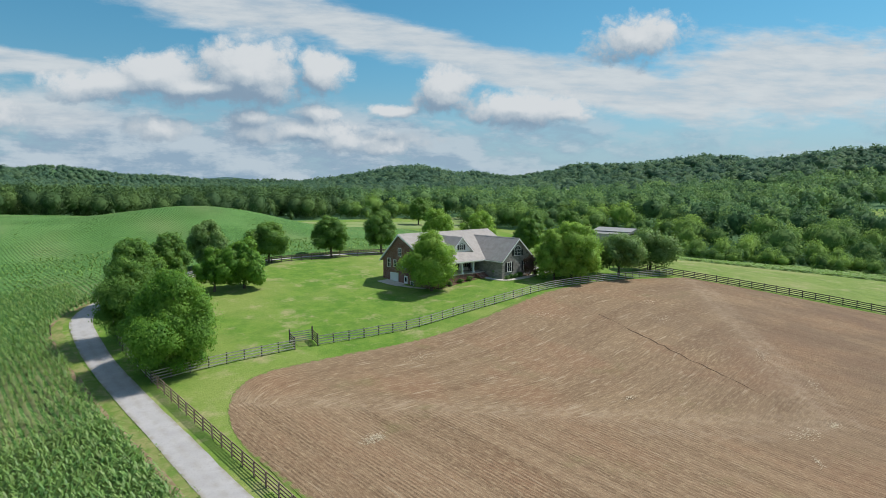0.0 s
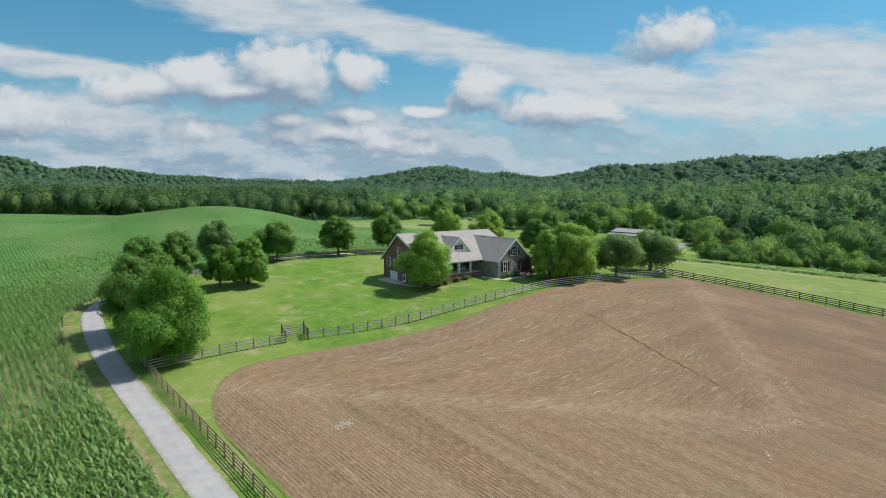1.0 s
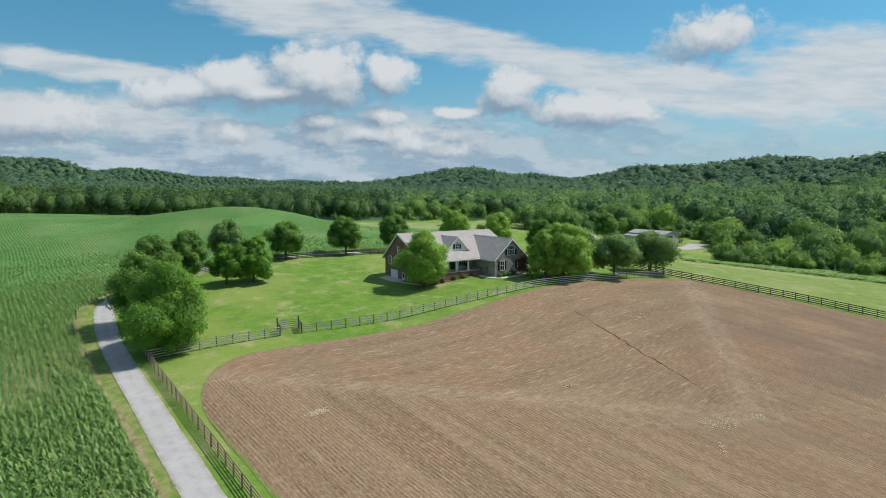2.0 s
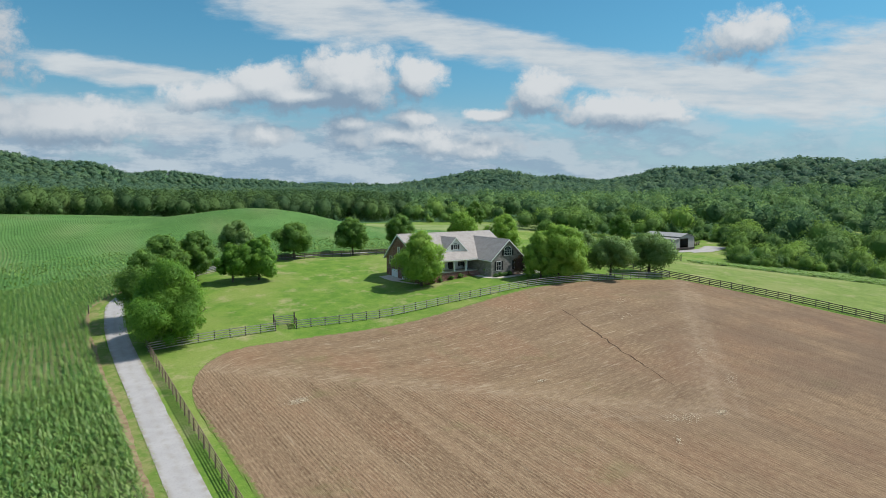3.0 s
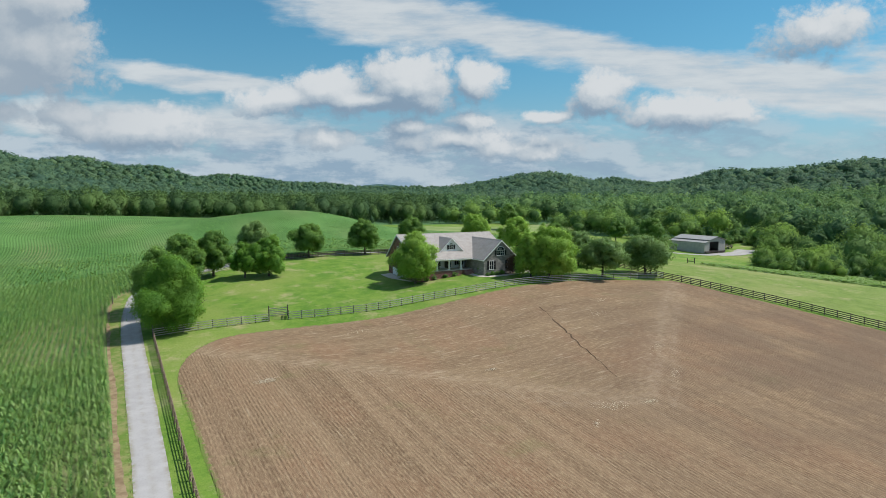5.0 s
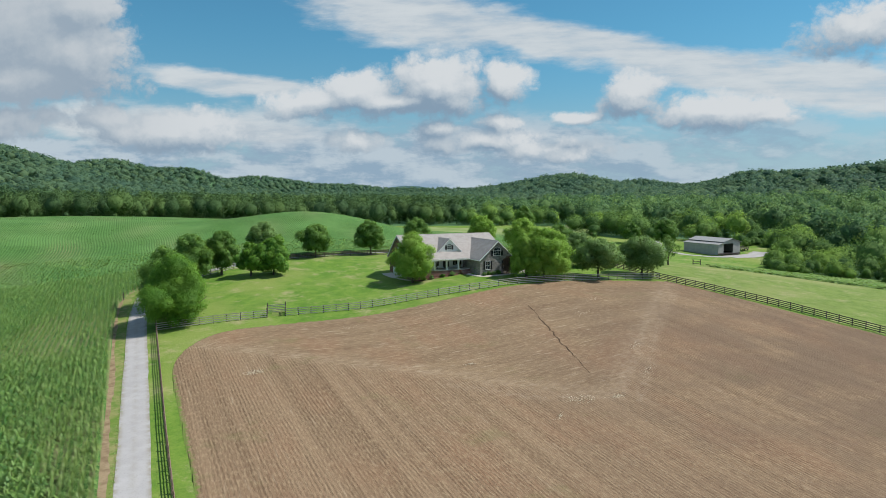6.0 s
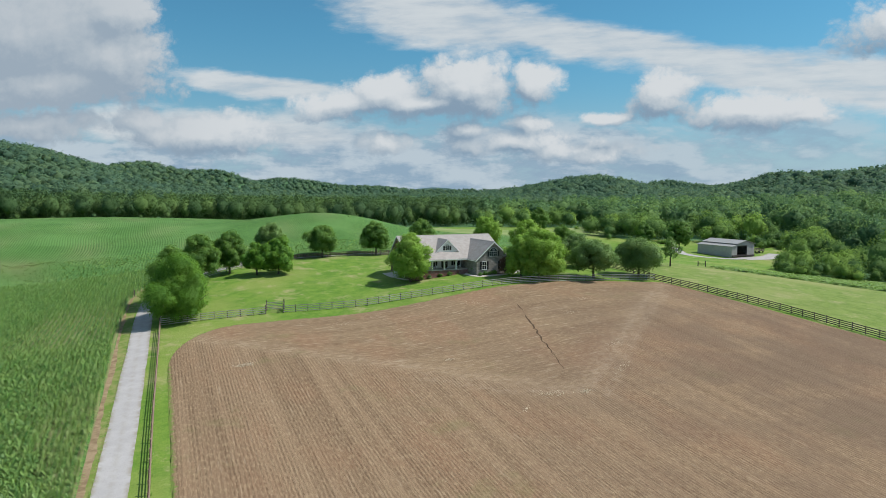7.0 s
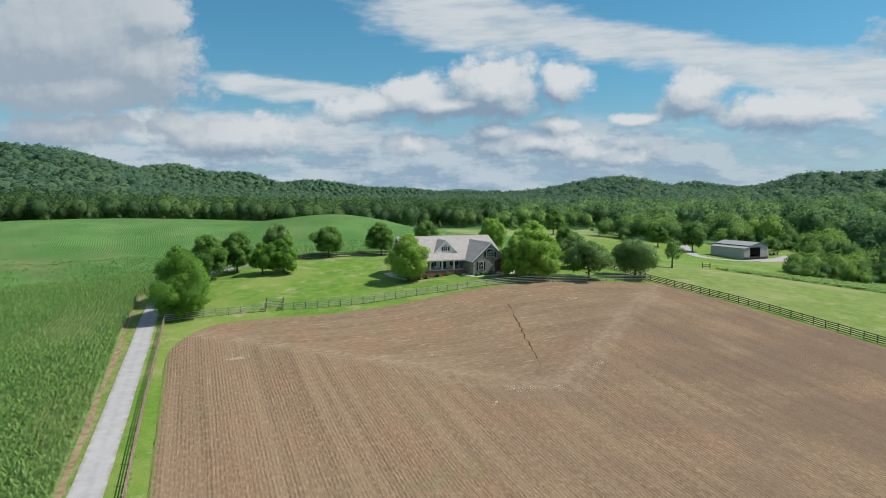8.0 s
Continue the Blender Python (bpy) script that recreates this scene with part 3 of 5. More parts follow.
# worked field: bounds
def field_top(x):
    """The far edge of the worked field."""
    corner = np.clip((x - 23.2) / 12.0, 0, 1)
    return 48 + 20.3 * np.sqrt(1 - (1 - corner) ** 2.2) - 2.6 * np.exp(-((x - 55) / 13) ** 2) - 1.6 * np.exp(-((x - 70) / 14) ** 2) - 5.0 * np.clip((x - 100) / 25, 0, 1) ** 1.5


def build_field():
    xs = np.concatenate([23.2 + 12 * np.linspace(0, 1, 44) ** 1.35, np.linspace(35.6, 126.5, 130)])
    rows = np.linspace(0, 1, 200)
    x, v = np.meshgrid(xs, rows)
    right = np.clip((x - 35.6) / 90.9, 0, 1)
    y = -95 + (field_top(x) + 95) * v
    # the right edge leans with the fence
    x = x + right * np.interp(y, [-95, 18, 66], [13.0, 1.5, -5.0])
    rng = np.random.default_rng(5)
    y[-1] += rng.normal(0, 0.15, len(xs))
    x[:, 0] += rng.normal(0, 0.05, len(rows))
    lift = np.full(x.shape, 0.035)
    lift[:, 0], lift[:, -1], lift[-1] = 0.02, 0.02, 0.02
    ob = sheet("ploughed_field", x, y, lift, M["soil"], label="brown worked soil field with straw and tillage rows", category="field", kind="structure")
    left_line = 20 + 35 * np.clip((70.5 - x) / 37.0, 0, 2) ** 1.12
    right_line = 20 + np.clip(x - 70.5, 0, 200) * 0.80
    inward = np.minimum(np.minimum(field_top(np.clip(x, 23.4, 140)) - y, x - 23.2), 200)
    attribute(ob, "fringe", inward.ravel())
    # pale wheel tracks of the last pass over the headland
    wheel = np.zeros(x.shape)
    for pts in ([(112, 55), (101.6, 46.9), (89, 35.8), (77.5, 25.5), (70.5, 20.3)], [(114, 53.5), (104.5, 46.2), (90.7, 34.8), (78.6, 23.8), (72.5, 18.2)], [(71, 20.6), (62.5, 23.4), (54.0, 31.0)]):
        for px, py in course(pts, 0.5):
            wheel = np.maximum(wheel, np.exp(-((x - px) ** 2 + (y - py) ** 2) / 0.5))
    attribute(ob, "track", wheel.ravel())
    attribute(ob, "headland", (y - np.maximum(left_line, right_line)).ravel() * 0.5)
    attribute(ob, "row", (field_top(np.clip(x, 23.4, 140)) - y).ravel() * 0.985)


build_field()


def drill_strip(name, points, width, mat, lift, seed, **tags):
    return strip(name, points, width, lift, mat, 0.14, seed, **tags)


drill_strip("verge", [(16.9, -90), (16.6, 10), (16.95, 50), (17.15, 78), (18.1, 95), (20.2, 105.0), (26.0, 112)], 1.5, M["verge"], 0.03, 17, label="dry tan and green grass verge between corn and driveway", category="verge", kind="structure")
drill_strip("soil_edge", [(16.0, -90), (15.9, 10), (16.25, 50), (16.3, 80), (17.2, 97), (19.1, 105.5), (25.5, 113)], 0.95, M["crop_soil"], 0.035, 7, label="bare reddish soil edge of the corn field", category="soil", kind="structure")


def rut():
    """A narrow washed-out rut across the headland."""
    rng = np.random.default_rng(40)
    line = course([(81.6, 56.0), (80.6, 52.5), (79.3, 49.0), (78.2, 45.0), (76.4, 40.5), (75.0, 36.0), (73.6, 31.5), (72.3, 27.5)], 0.6)
    strip("rut", line + rng.normal(0, 0.13, line.shape), 0.10, 0.050, M["wet_soil"], 0.10, 41, 3, label="dark washed-out rut across the worked soil", category="rut", kind="structure")


rut()
def straw_patch(x, y, reach, count, seed, lean=0.0):
    """A thin scatter of loose straw lying on the soil: many short pale stalks."""
    rng = np.random.default_rng(seed)
    a = rng.uniform(0, 6.283, count)
    r = reach * np.sqrt(rng.random(count)) * rng.uniform(0.3, 1.0, count)
    px, py = x + r * np.cos(a) * 1.3, y + r * np.sin(a) * 0.7 + lean * r * np.cos(a)
    turn, long, wide = rng.uniform(0, 6.283, count), rng.uniform(0.05, 0.13, count), rng.uniform(0.012, 0.028, count)
    dx, dy = np.cos(turn) * long, np.sin(turn) * long
    sx, sy = -np.sin(turn) * wide, np.cos(turn) * wide
    z = land(px, py) + 0.045 + rng.random(count) * 0.03
    v = np.stack([np.stack([px + i * dx + j * sx, py + i * dy + j * sy, z + 0.03 * i * (i > 0)], -1) for i, j in ((-1, -1), (1, -1), (1, 1), (-1, 1))], 1).reshape(-1, 3)
    mesh_object("straw_patch", v, np.arange(count * 4).reshape(-1, 4), M["straw"], label="pale loose straw scattered on the worked soil", category="straw", kind="stuff")


for k, (x, y, reach, count, lean) in enumerate([(33.0, 46.2, 1.6, 260, 0.2), (59.4, 36.4, 0.9, 60, 0.1), (70.9, 20.3, 1.1, 90, 0.1), (66.0, 21.4, 2.4, 130, -0.3), (61.0, 18.5, 1.0, 40, 0.8), (50.0, 60.0, 2.2, 70, 0.1), (88.5, 49.0, 2.6, 110, 0.3), (95.0, 55.0, 2.2, 90, 0.2), (74.0, 60.5, 2.4, 70, 0.1), (85.0, 33.0, 2.4, 90, 0.6), (80.0, 25.0, 2.0, 90, 0.7)]):
    straw_patch(x, y, reach, count, 50 + k, lean)


def pasture():
    """Paler grazed grass beyond the right-hand fence, with a bare track along the strip crop."""
    ys = np.arange(-60, 104, 2.0)
    left = np.interp(ys, [-60, -40, -6, 18, 29, 40.5, 53, 65.7, 75, 86, 98, 104], [136.5, 134.6, 131.6, 129.6, 128.5, 127.2, 124.8, 122.4, 123.4, 122.6, 117.6, 116])
    right = np.interp(ys, [-60, 0, 45, 60, 72, 80, 90, 104], [190, 189, 187.5, 182.5, 174.5, 172, 172, 176])
    u = np.linspace(0, 1, 26)
    x = left[:, None] + (right - left)[:, None] * u[None, :]
    sheet("pasture", x, np.broadcast_to(ys[:, None], x.shape), 0.03, M["pasture"], label="pale yellow-green grazed pasture grass", category="pasture", kind="structure")


pasture()
strip("track", [(172, 93.5), (175.5, 82), (181, 70), (188.5, 56), (190.5, 40), (191.5, 0), (193, -50)], 0.9, 0.05, M["verge"], 0.15, 61, 5, label="narrow dry track beside the low crop", category="track", kind="structure")
strip("bare_patch", [(40.6, 72.8), (41.2, 74.4), (41.9, 76.6)], 2.3, 0.035, M["verge"], 0.35, 62, 7, label="trampled dry ground in the gateway", category="ground", kind="structure")

# ---- building blocks ----
def box_mesh(name, mat, size, bevel=0.0):
    bm = bmesh.new()
    bmesh.ops.create_cube(bm, size=1.0)
    bmesh.ops.scale(bm, vec=size, verts=bm.verts)
    if bevel:
        bmesh.ops.bevel(bm, geom=bm.edges[:], offset=bevel, segments=1, affect="EDGES")
    me = bpy.data.meshes.new(name)
    bm.to_mesh(me)
    bm.free()
    me.materials.append(mat)
    return me


def part(name, bm, mat, parent, label=""):
    me = bpy.data.meshes.new(name)
    bm.normal_update()
    bm.to_mesh(me)
    bm.free()
    me.materials.append(mat)
    ob = new(name, me)
    ob.parent = parent
    return tagged(ob, label=label)


def add_box(bm, lo, hi):
    vs = [bm.verts.new((x, y, z)) for z in (lo[2], hi[2]) for y in (lo[1], hi[1]) for x in (lo[0], hi[0])]
    for f in ((0, 2, 3, 1), (4, 5, 7, 6), (0, 1, 5, 4), (2, 6, 7, 3), (0, 4, 6, 2), (1, 3, 7, 5)):
        bm.faces.new([vs[i] for i in f])


def box_part(name, lo, hi, mat, parent, label=""):
    bm = bmesh.new()
    add_box(bm, lo, hi)
    return part(name, bm, mat, parent, label)


def prism(name, outline, axis, lo, hi, mat, parent, label=""):
    """An outline in the plane across an axis, drawn out from lo to hi. axis x: outline is (y, z); axis y: (x, z)."""
    bm = bmesh.new()
    put = (lambda p, v: (v, p[0], p[1])) if axis == "x" else (lambda p, v: (p[0], v, p[1]))
    a = [bm.verts.new(put(p, lo)) for p in outline]
    b = [bm.verts.new(put(p, hi)) for p in outline]
    bm.faces.new(a), bm.faces.new(b)
    for i in range(len(a)):
        j = (i + 1) % len(a)
        bm.faces.new((a[i], a[j], b[j], b[i]))
    bmesh.ops.recalc_face_normals(bm, faces=bm.faces[:])
    return part(name, bm, mat, parent, label)


def thing(name, at=(0, 0, 0), **tags):
    ob = new(name)
    ob.location = at
    ob.empty_display_size = 0.3
    return tagged(ob, **tags)


# ---- fences ----
POST = box_mesh("post", M["wood"], (0.13, 0.13, 1.65), 0.015)
RAIL = box_mesh("rail", M["wood"], (1.0, 0.035, 0.145))
BROWN_POST = box_mesh("post", M["brown_wood"], (0.12, 0.12, 1.65), 0.015)
BROWN_RAIL = box_mesh("rail", M["brown_wood"], (1.0, 0.035, 0.130))
PALE_POST = box_mesh("post", M["wood"], (0.13, 0.13, 1.65), 0.015)
PALE_RAIL = box_mesh("rail", M["pale_wood"], (1.0, 0.035, 0.115))


def fence(points, label, seed, pale=False, brown=False, boards=4, spacing=2.15, height=1.32):
    line = course(points, spacing)
    root = thing("board_fence", (line[0][0], line[0][1], lz(*line[0])), label=label, category="fence", group="farm board fences")
    origin = Vector(root.location)
    rng = random.Random(seed)
    post, rail = (PALE_POST, PALE_RAIL) if pale else (BROWN_POST, BROWN_RAIL) if brown else (POST, RAIL)
    tops = []
    for x, y in line:
        ob = new("post", post)
        ob.parent = root
        h = rng.uniform(-0.03, 0.05)
        place = Vector((x, y, lz(x, y) + height + 0.06 - 0.825 + h))
        ob.location = place - origin
        ob.rotation_euler = (rng.uniform(-0.03, 0.03), rng.uniform(-0.03, 0.03), rng.uniform(-0.1, 0.1))
        tops.append(Vector((x, y, lz(x, y))))
    for a, b in zip(tops, tops[1:]):
        turn = math.atan2(b.y - a.y, b.x - a.x)
        tilt = -math.atan2(b.z - a.z, math.hypot(b.x - a.x, b.y - a.y))
        off = Vector((math.sin(turn), -math.cos(turn), 0)) * 0.085
        for k in range(boards):
            ob = new("rail", rail)
            ob.parent = root
            z = 0.16 + 0.145 / 2 + k * (height - 0.16 - 0.145) / (boards - 1)
            ob.location = (a + b) / 2 + off + Vector((0, 0, z + rng.uniform(-0.015, 0.015))) - origin
            ob.rotation_euler = (0, tilt + rng.uniform(-0.006, 0.006), turn)
            ob.scale = ((b - a).length + 0.02, 1, 1)
    return root


fence([(21.3, -72), (21.35, -10), (21.5, 25), (21.9, 50), (22.3, 73.0)], "weathered brown four-board fence along the gravel driveway", 1, brown=True)
fence([(22.3, 73.0), (31, 73.1), (39.6, 72.4)], "weathered grey board fence between lawn and field", 2, pale=True)
fence([(42.6, 71.8), (50, 70.2), (57, 69.0), (66, 68.9), (76, 68.6), (86, 68.7), (98, 67.8), (109, 67.0), (121.7, 65.7)], "weathered grey board fence between lawn and field", 3, pale=True)
fence([(121.7, 65.7), (124.2, 53), (126.6, 40.5), (127.9, 29), (129.0, 18), (131, -6), (134, -40)], "dark weathered board fence between field and pasture", 4)
fence([(121.7, 65.7), (122.8, 75), (122, 86), (117, 98)], "dark weathered board fence running behind the shade trees", 5)
fence([(22.3, 73.0), (23.0, 86), (25.5, 99), (31, 108.3), (40, 115), (52, 119.8)], "sun-bleached board fence curving along the driveway", 6, pale=True)
fence([(52, 119.8), (64, 119.6), (78, 117.8), (90, 117.3), (104, 115)], "weathered board fence behind the lawn", 7)


def gate(a, b, back):
    """Two short wing fences with tall posts, and a closed boarded gate between them, set back from the line."""
    root = thing("field_gate", (a[0], a[1], lz(*a)), label="closed wooden board gate with tall posts set into the fence", category="gate")
    origin = Vector(root.location)
    corners = [Vector((*a, 0)), Vector((*b, 0)), Vector((a[0] + back[0], a[1] + back[1], 0)), Vector((b[0] + back[0], b[1] + back[1], 0))]
    for c in corners:
        c.z = lz(c.x, c.y)
    for i, c in enumerate(corners):
        ob = new("post", POST)
        ob.parent = root
        ob.location = c - origin + Vector((0, 0, 0.9 if i > 1 else 0.75))
        ob.scale = (1.2, 1.2, 1.2 if i > 1 else 1.05)
    for p, q in ((0, 2), (1, 3), (2, 3)):
        p, q = corners[p], corners[q]
        turn = math.atan2(q.y - p.y, q.x - p.x)
        tilt = -math.atan2(q.z - p.z, math.hypot(q.x - p.x, q.y - p.y))
        for k in range(5):
            ob = new("rail", RAIL if (p, q) != (corners[2], corners[3]) else PALE_RAIL)
            ob.parent = root
            ob.location = (p + q) / 2 - origin + Vector((0, 0, 0.25 + k * 0.29))
            ob.rotation_euler = (0, tilt, turn)
            ob.scale = ((q - p).length, 1, 1)
    return root


def marker_post(x, y, high):
    root = thing("wooden_post", (x, y, lz(x, y)), label="weathered round wooden post at the corn edge", category="post")
    bm = bmesh.new()
    limb_rings = []
    for z, r in ((-0.2, 0.10), (high * 0.5, 0.095), (high - 0.04, 0.09), (high, 0.06)):
        limb_rings.append([bm.verts.new((r * math.cos(k * 0.7854), r * math.sin(k * 0.7854), z)) for k in range(8)])
    for a, b in zip(limb_rings, limb_rings[1:]):
        for k in range(8):
            bm.faces.new((a[k], a[(k + 1) % 8], b[(k + 1) % 8], b[k]))
    bm.faces.new(limb_rings[-1])
    part("shaft", bm, M["wood"], root)


marker_post(17.6, 99.0, 1.5)
gate((39.6, 72.4), (42.6, 71.8), (0.5, 2.2))

# ---- trees ----
def puffs(rng, count, wide, high, low, ragged=0.25, taper=0.72):
    """Centres and radii of the leaf masses that make up a crown, on an uneven egg-shaped outline."""
    out = []
    golden = math.pi * (3 - math.sqrt(5))
    tilt = rng.uniform(0, 6.283)
    for i in range(count):
        v = (i + 0.5) / count
        z = low + (high - low) * (0.08 + 0.84 * v)
        full = math.sin(math.pi * (0.18 + taper * v) ** 0.90)
        a = i * golden + rng.uniform(-0.5, 0.5)
        lopsided = 1.0 + 0.16 * math.cos(a - tilt + 2.0 * v) + ragged * rng.uniform(-0.55, 0.45)
        r = wide / 2 * max(0.10, full) * rng.uniform(0.62, 0.92) * lopsided
        size = wide * rng.uniform(0.085, 0.155) * (0.75 + 0.4 * full) * rng.uniform(1 - ragged, 1 + ragged)
        out.append((r * math.cos(a), r * math.sin(a), z + (high - low) * rng.uniform(-0.04, 0.04), size))
    for k in range(4):
        out.append((0, 0, low + (high - low) * (0.25 + 0.17 * k), wide * (0.27, 0.30, 0.27, 0.17)[k]))
    return np.array(out)


def leaf_cloud(rng, masses, leaves, leaf, droop=0.0):
    """Many small leaf sprays over the outside of leaf masses. Returns corners and faces (one triangle a spray)."""
    weight = masses[:, 3] ** 2
    pick = rng.choice(len(masses), leaves, p=weight / weight.sum())
    d = rng.normal(size=(leaves, 3))
    d /= np.linalg.norm(d, axis=1)[:, None]
    d[:, 2] = np.where((d[:, 2] < -0.3) & (rng.random(leaves) < 0.6), -d[:, 2], d[:, 2])
    dist = masses[pick, 3] * (1.0 - 0.42 * rng.random(leaves) ** 1.6 + 0.15 * rng.normal(size=leaves) + 0.35 * (rng.random(leaves) < 0.06))
    at = masses[pick, :3] + d * dist[:, None] * np.array([1, 1, 0.85])
    n = d * 1.1 + rng.normal(size=(leaves, 3)) * 0.6 + np.array([0, 0, 0.45])
    n /= np.linalg.norm(n, axis=1)[:, None]
    t = np.cross(n, rng.normal(size=(leaves, 3)))
    t /= np.linalg.norm(t, axis=1)[:, None]
    b = np.cross(n, t)
    s = leaf * rng.uniform(0.6, 1.35, leaves)[:, None]
    tip = at + t * s * 1.25 - np.array([0, 0, 1]) * s * droop
    p1, p2 = at - t * s * 0.75 + b * s * 0.75, at - t * s * 0.75 - b * s * 0.75
    verts = np.stack([tip, p1, p2], 1).reshape(-1, 3)
    facing = d * 0.62 + n * 0.50 + np.array([0, 0, 0.12])
    facing /= np.linalg.norm(facing, axis=1)[:, None]
    return verts, np.arange(leaves * 3).reshape(-1, 3), pick, np.repeat(facing, 3, axis=0)


def limb(bm, path, r0, r1, sides=7):
    """A tapered, slightly bent limb along a list of points."""
    rings = []
    for k, p in enumerate(path):
        p = Vector(p)
        nxt = Vector(path[min(k + 1, len(path) - 1)]) - Vector(path[max(k - 1, 0)])
        x = nxt.orthogonal().normalized()
        y = nxt.normalized().cross(x)
        r = r0 + (r1 - r0) * k / (len(path) - 1)
        rings.append([bm.verts.new(p + (x * math.cos(a) + y * math.sin(a)) * r) for a in [2 * math.pi * j / sides for j in range(sides)]])
    for a, b in zip(rings, rings[1:]):
        for j in range(sides):
            bm.faces.new((a[j], a[(j + 1) % sides], b[(j + 1) % sides], b[j]))
    bm.faces.new(rings[-1])


def tree(x, y, top, wide, leafmat, label, seed, leaves=9000, leaf=0.24, clear=1.3, lobes=22, ragged=0.25, name="shade_tree", group="shade trees on the lawn", squash=1.0, tint=None, category="tree", taper=0.72):
    rng = np.random.default_rng(seed)
    z0 = lz(x, y)
    high = top - z0
    root = thing(name, (x, y, z0), label=label, category=category, group=group)
    bm = bmesh.new()
    r = 0.018 * high + 0.05
    bend = rng.normal(0, 0.15, 4)
    limb(bm, [(0, 0, -0.2), (bend[0] * 0.3, bend[1] * 0.3, clear), (bend[0], bend[1], high * 0.45), (bend[2], bend[3], high * 0.85)], r * 1.25, r * 0.25, 9)
    for k in range(9):
        a, h = k * 2.4 + rng.uniform(-0.3, 0.3), clear + (high - clear) * (0.05 + 0.07 * k)
        reach = wide * rng.uniform(0.28, 0.40) * (1 - 0.06 * k)
        limb(bm, [(0, 0, h), (reach * 0.5 * math.cos(a), reach * 0.5 * math.sin(a), h + reach * 0.35), (reach * math.cos(a), reach * math.sin(a), h + reach * 0.75)], r * 0.45, r * 0.12, 5)
    part("trunk", bm, M["bark"], root, "grey-brown trunk and limbs")
    masses = puffs(rng, int(lobes * 2.6), wide, high, clear, ragged, taper)
    masses[:, 1] *= squash
    verts, faces, lobe, facing = leaf_cloud(rng, masses, leaves, leaf, 0.15)
    verts[:, :2] *= wide / 2 / np.percentile(np.hypot(verts[:, 0], verts[:, 1]), 98.5)
    # keep the crown inside its height and over the ground
    verts[:, 2] = np.clip(verts[:, 2], clear * 0.55, None)
    over = verts[:, 2].max()
    verts[:, 2] *= high / over
    ob = mesh_object("crown", verts, faces, leafmat, root, smooth=True, normals=facing)
    # every bough has its own tone
    bough = rng.random(len(masses)) ** 1.6 * 0.7
    lean = bough[lobe] + rng.random(leaves) ** 3 * 0.3 if tint is None else np.full(leaves, tint)
    attribute(ob, "tint", np.repeat(lean, 3))
    return root


GREEN = "rounded dense green shade tree standing on the lawn"
tree(25.6, 75.0, 19.4, 12.2, M["leaf_mid"], "large full green tree at the fence corner beside the driveway", 11, 90000, 0.135, 0.5, 30, 0.55, taper=0.80)
tree(25.0, 88.5, 19.3, 10.2, M["leaf_dark"], "dark green tree beside the gravel driveway", 12, 46000, 0.145, 0.8, 24, 0.45, taper=0.78)
tree(30.4, 105.7, 20.2, 8.6, M["leaf_dark"], GREEN, 13, 28600, 0.178, 1.2, 24)
tree(37.0, 110.0, 20.4, 7.4, M["leaf_dark"], GREEN, 14, 26400, 0.178, 1.6, 22)
tree(48.1, 120.5, 21.7, 8.4, M["leaf_grey"], "olive-green round tree behind a lighter tree clump", 15, 24200, 0.178, 1.5, 22)
tree(46.8, 102.3, 19.5, 8.6, M["leaf_mid"], "yellow-green broad tree with layered boughs on the lawn", 16, 33000, 0.222, 1.0, 15, 0.45)
tree(42.2, 103.6, 18.2, 6.2, M["leaf_mid"], "yellow-green smaller tree beside the broad lawn tree", 17, 17600, 0.207, 1.2, 11, 0.45)
tree(61.2, 121.8, 20.9, 8.9, M["leaf_dark"], GREEN, 18, 26400, 0.178, 1.7, 24)
tree(75.6, 121.0, 21.8, 8.4, M["leaf_dark"], GREEN, 19, 26400, 0.178, 1.7, 24)
tree(89.0, 120.8, 22.2, 7.6, M["leaf_dark"], GREEN, 20, 24200, 0.178, 1.7, 22)
tree(70.6, 81.6, 21.2, 9.7, M["leaf_light"], "light yellow-green feathery tree in front of the house", 21, 48000, 0.140, 1.0, 28, 0.42, taper=0.78)
tree(95.8, 71.6, 21.9, 10.6, M["leaf_light"], "light yellow-green tree beside the stone wing", 22, 52000, 0.150, 0.4, 26, 0.3)
tree(92.0, 72.6, 20.4, 7.0, M["leaf_light"], "light yellow-green tree beside the stone wing", 23, 26000, 0.150, 0.4, 20, 0.35)
tree(108.2, 69.6, 19.5, 10.6, M["leaf_grey"], "grey-green spreading tree beside the field fence", 24, 32000, 0.175, 2.2, 18, 0.4)
tree(121.3, 70.5, 19.6, 11.8, M["leaf_grey"], "grey-green spreading tree at the fence corner", 25, 34000, 0.175, 2.2, 18, 0.4)
tree(114.0, 84.0, 19.5, 9.0, M["leaf_grey"], "grey-green tree behind the fence", 26, 19800, 0.192, 1.4, 18, 0.35)
tree(147.5, 88.8, 17.6, 5.6, M["leaf_grey"], "thin sparse grey-green tree in the pasture", 27, 2600, 0.163, 2.0, 12, 0.3)
tree(112.0, 128.0, 22.5, 9.0, M["leaf_light"], "light green tree behind the house", 28, 19800, 0.192, 1.2, 20, 0.3)
tree(123.0, 122.0, 21.5, 10.0, M["leaf_light"], "light green tree behind the house", 29, 19800, 0.192, 1.2, 20, 0.3)
tree(126.0, 108.0, 20.5, 9.0, M["leaf_dark"], "dark green tree behind the house", 30, 17600, 0.207, 1.2, 20, 0.3)
tree(233.7, 176.0, 17.5, 11.0, M["leaf_dark"], "dark green tree beside the barn", 31, 15400, 0.296, 2.2, 18, 0.3)
tree(228.0, 192.0, 16.5, 9.0, M["leaf_dark"], "dark green tree beside the barn", 32, 13200, 0.296, 2.2, 18, 0.3)
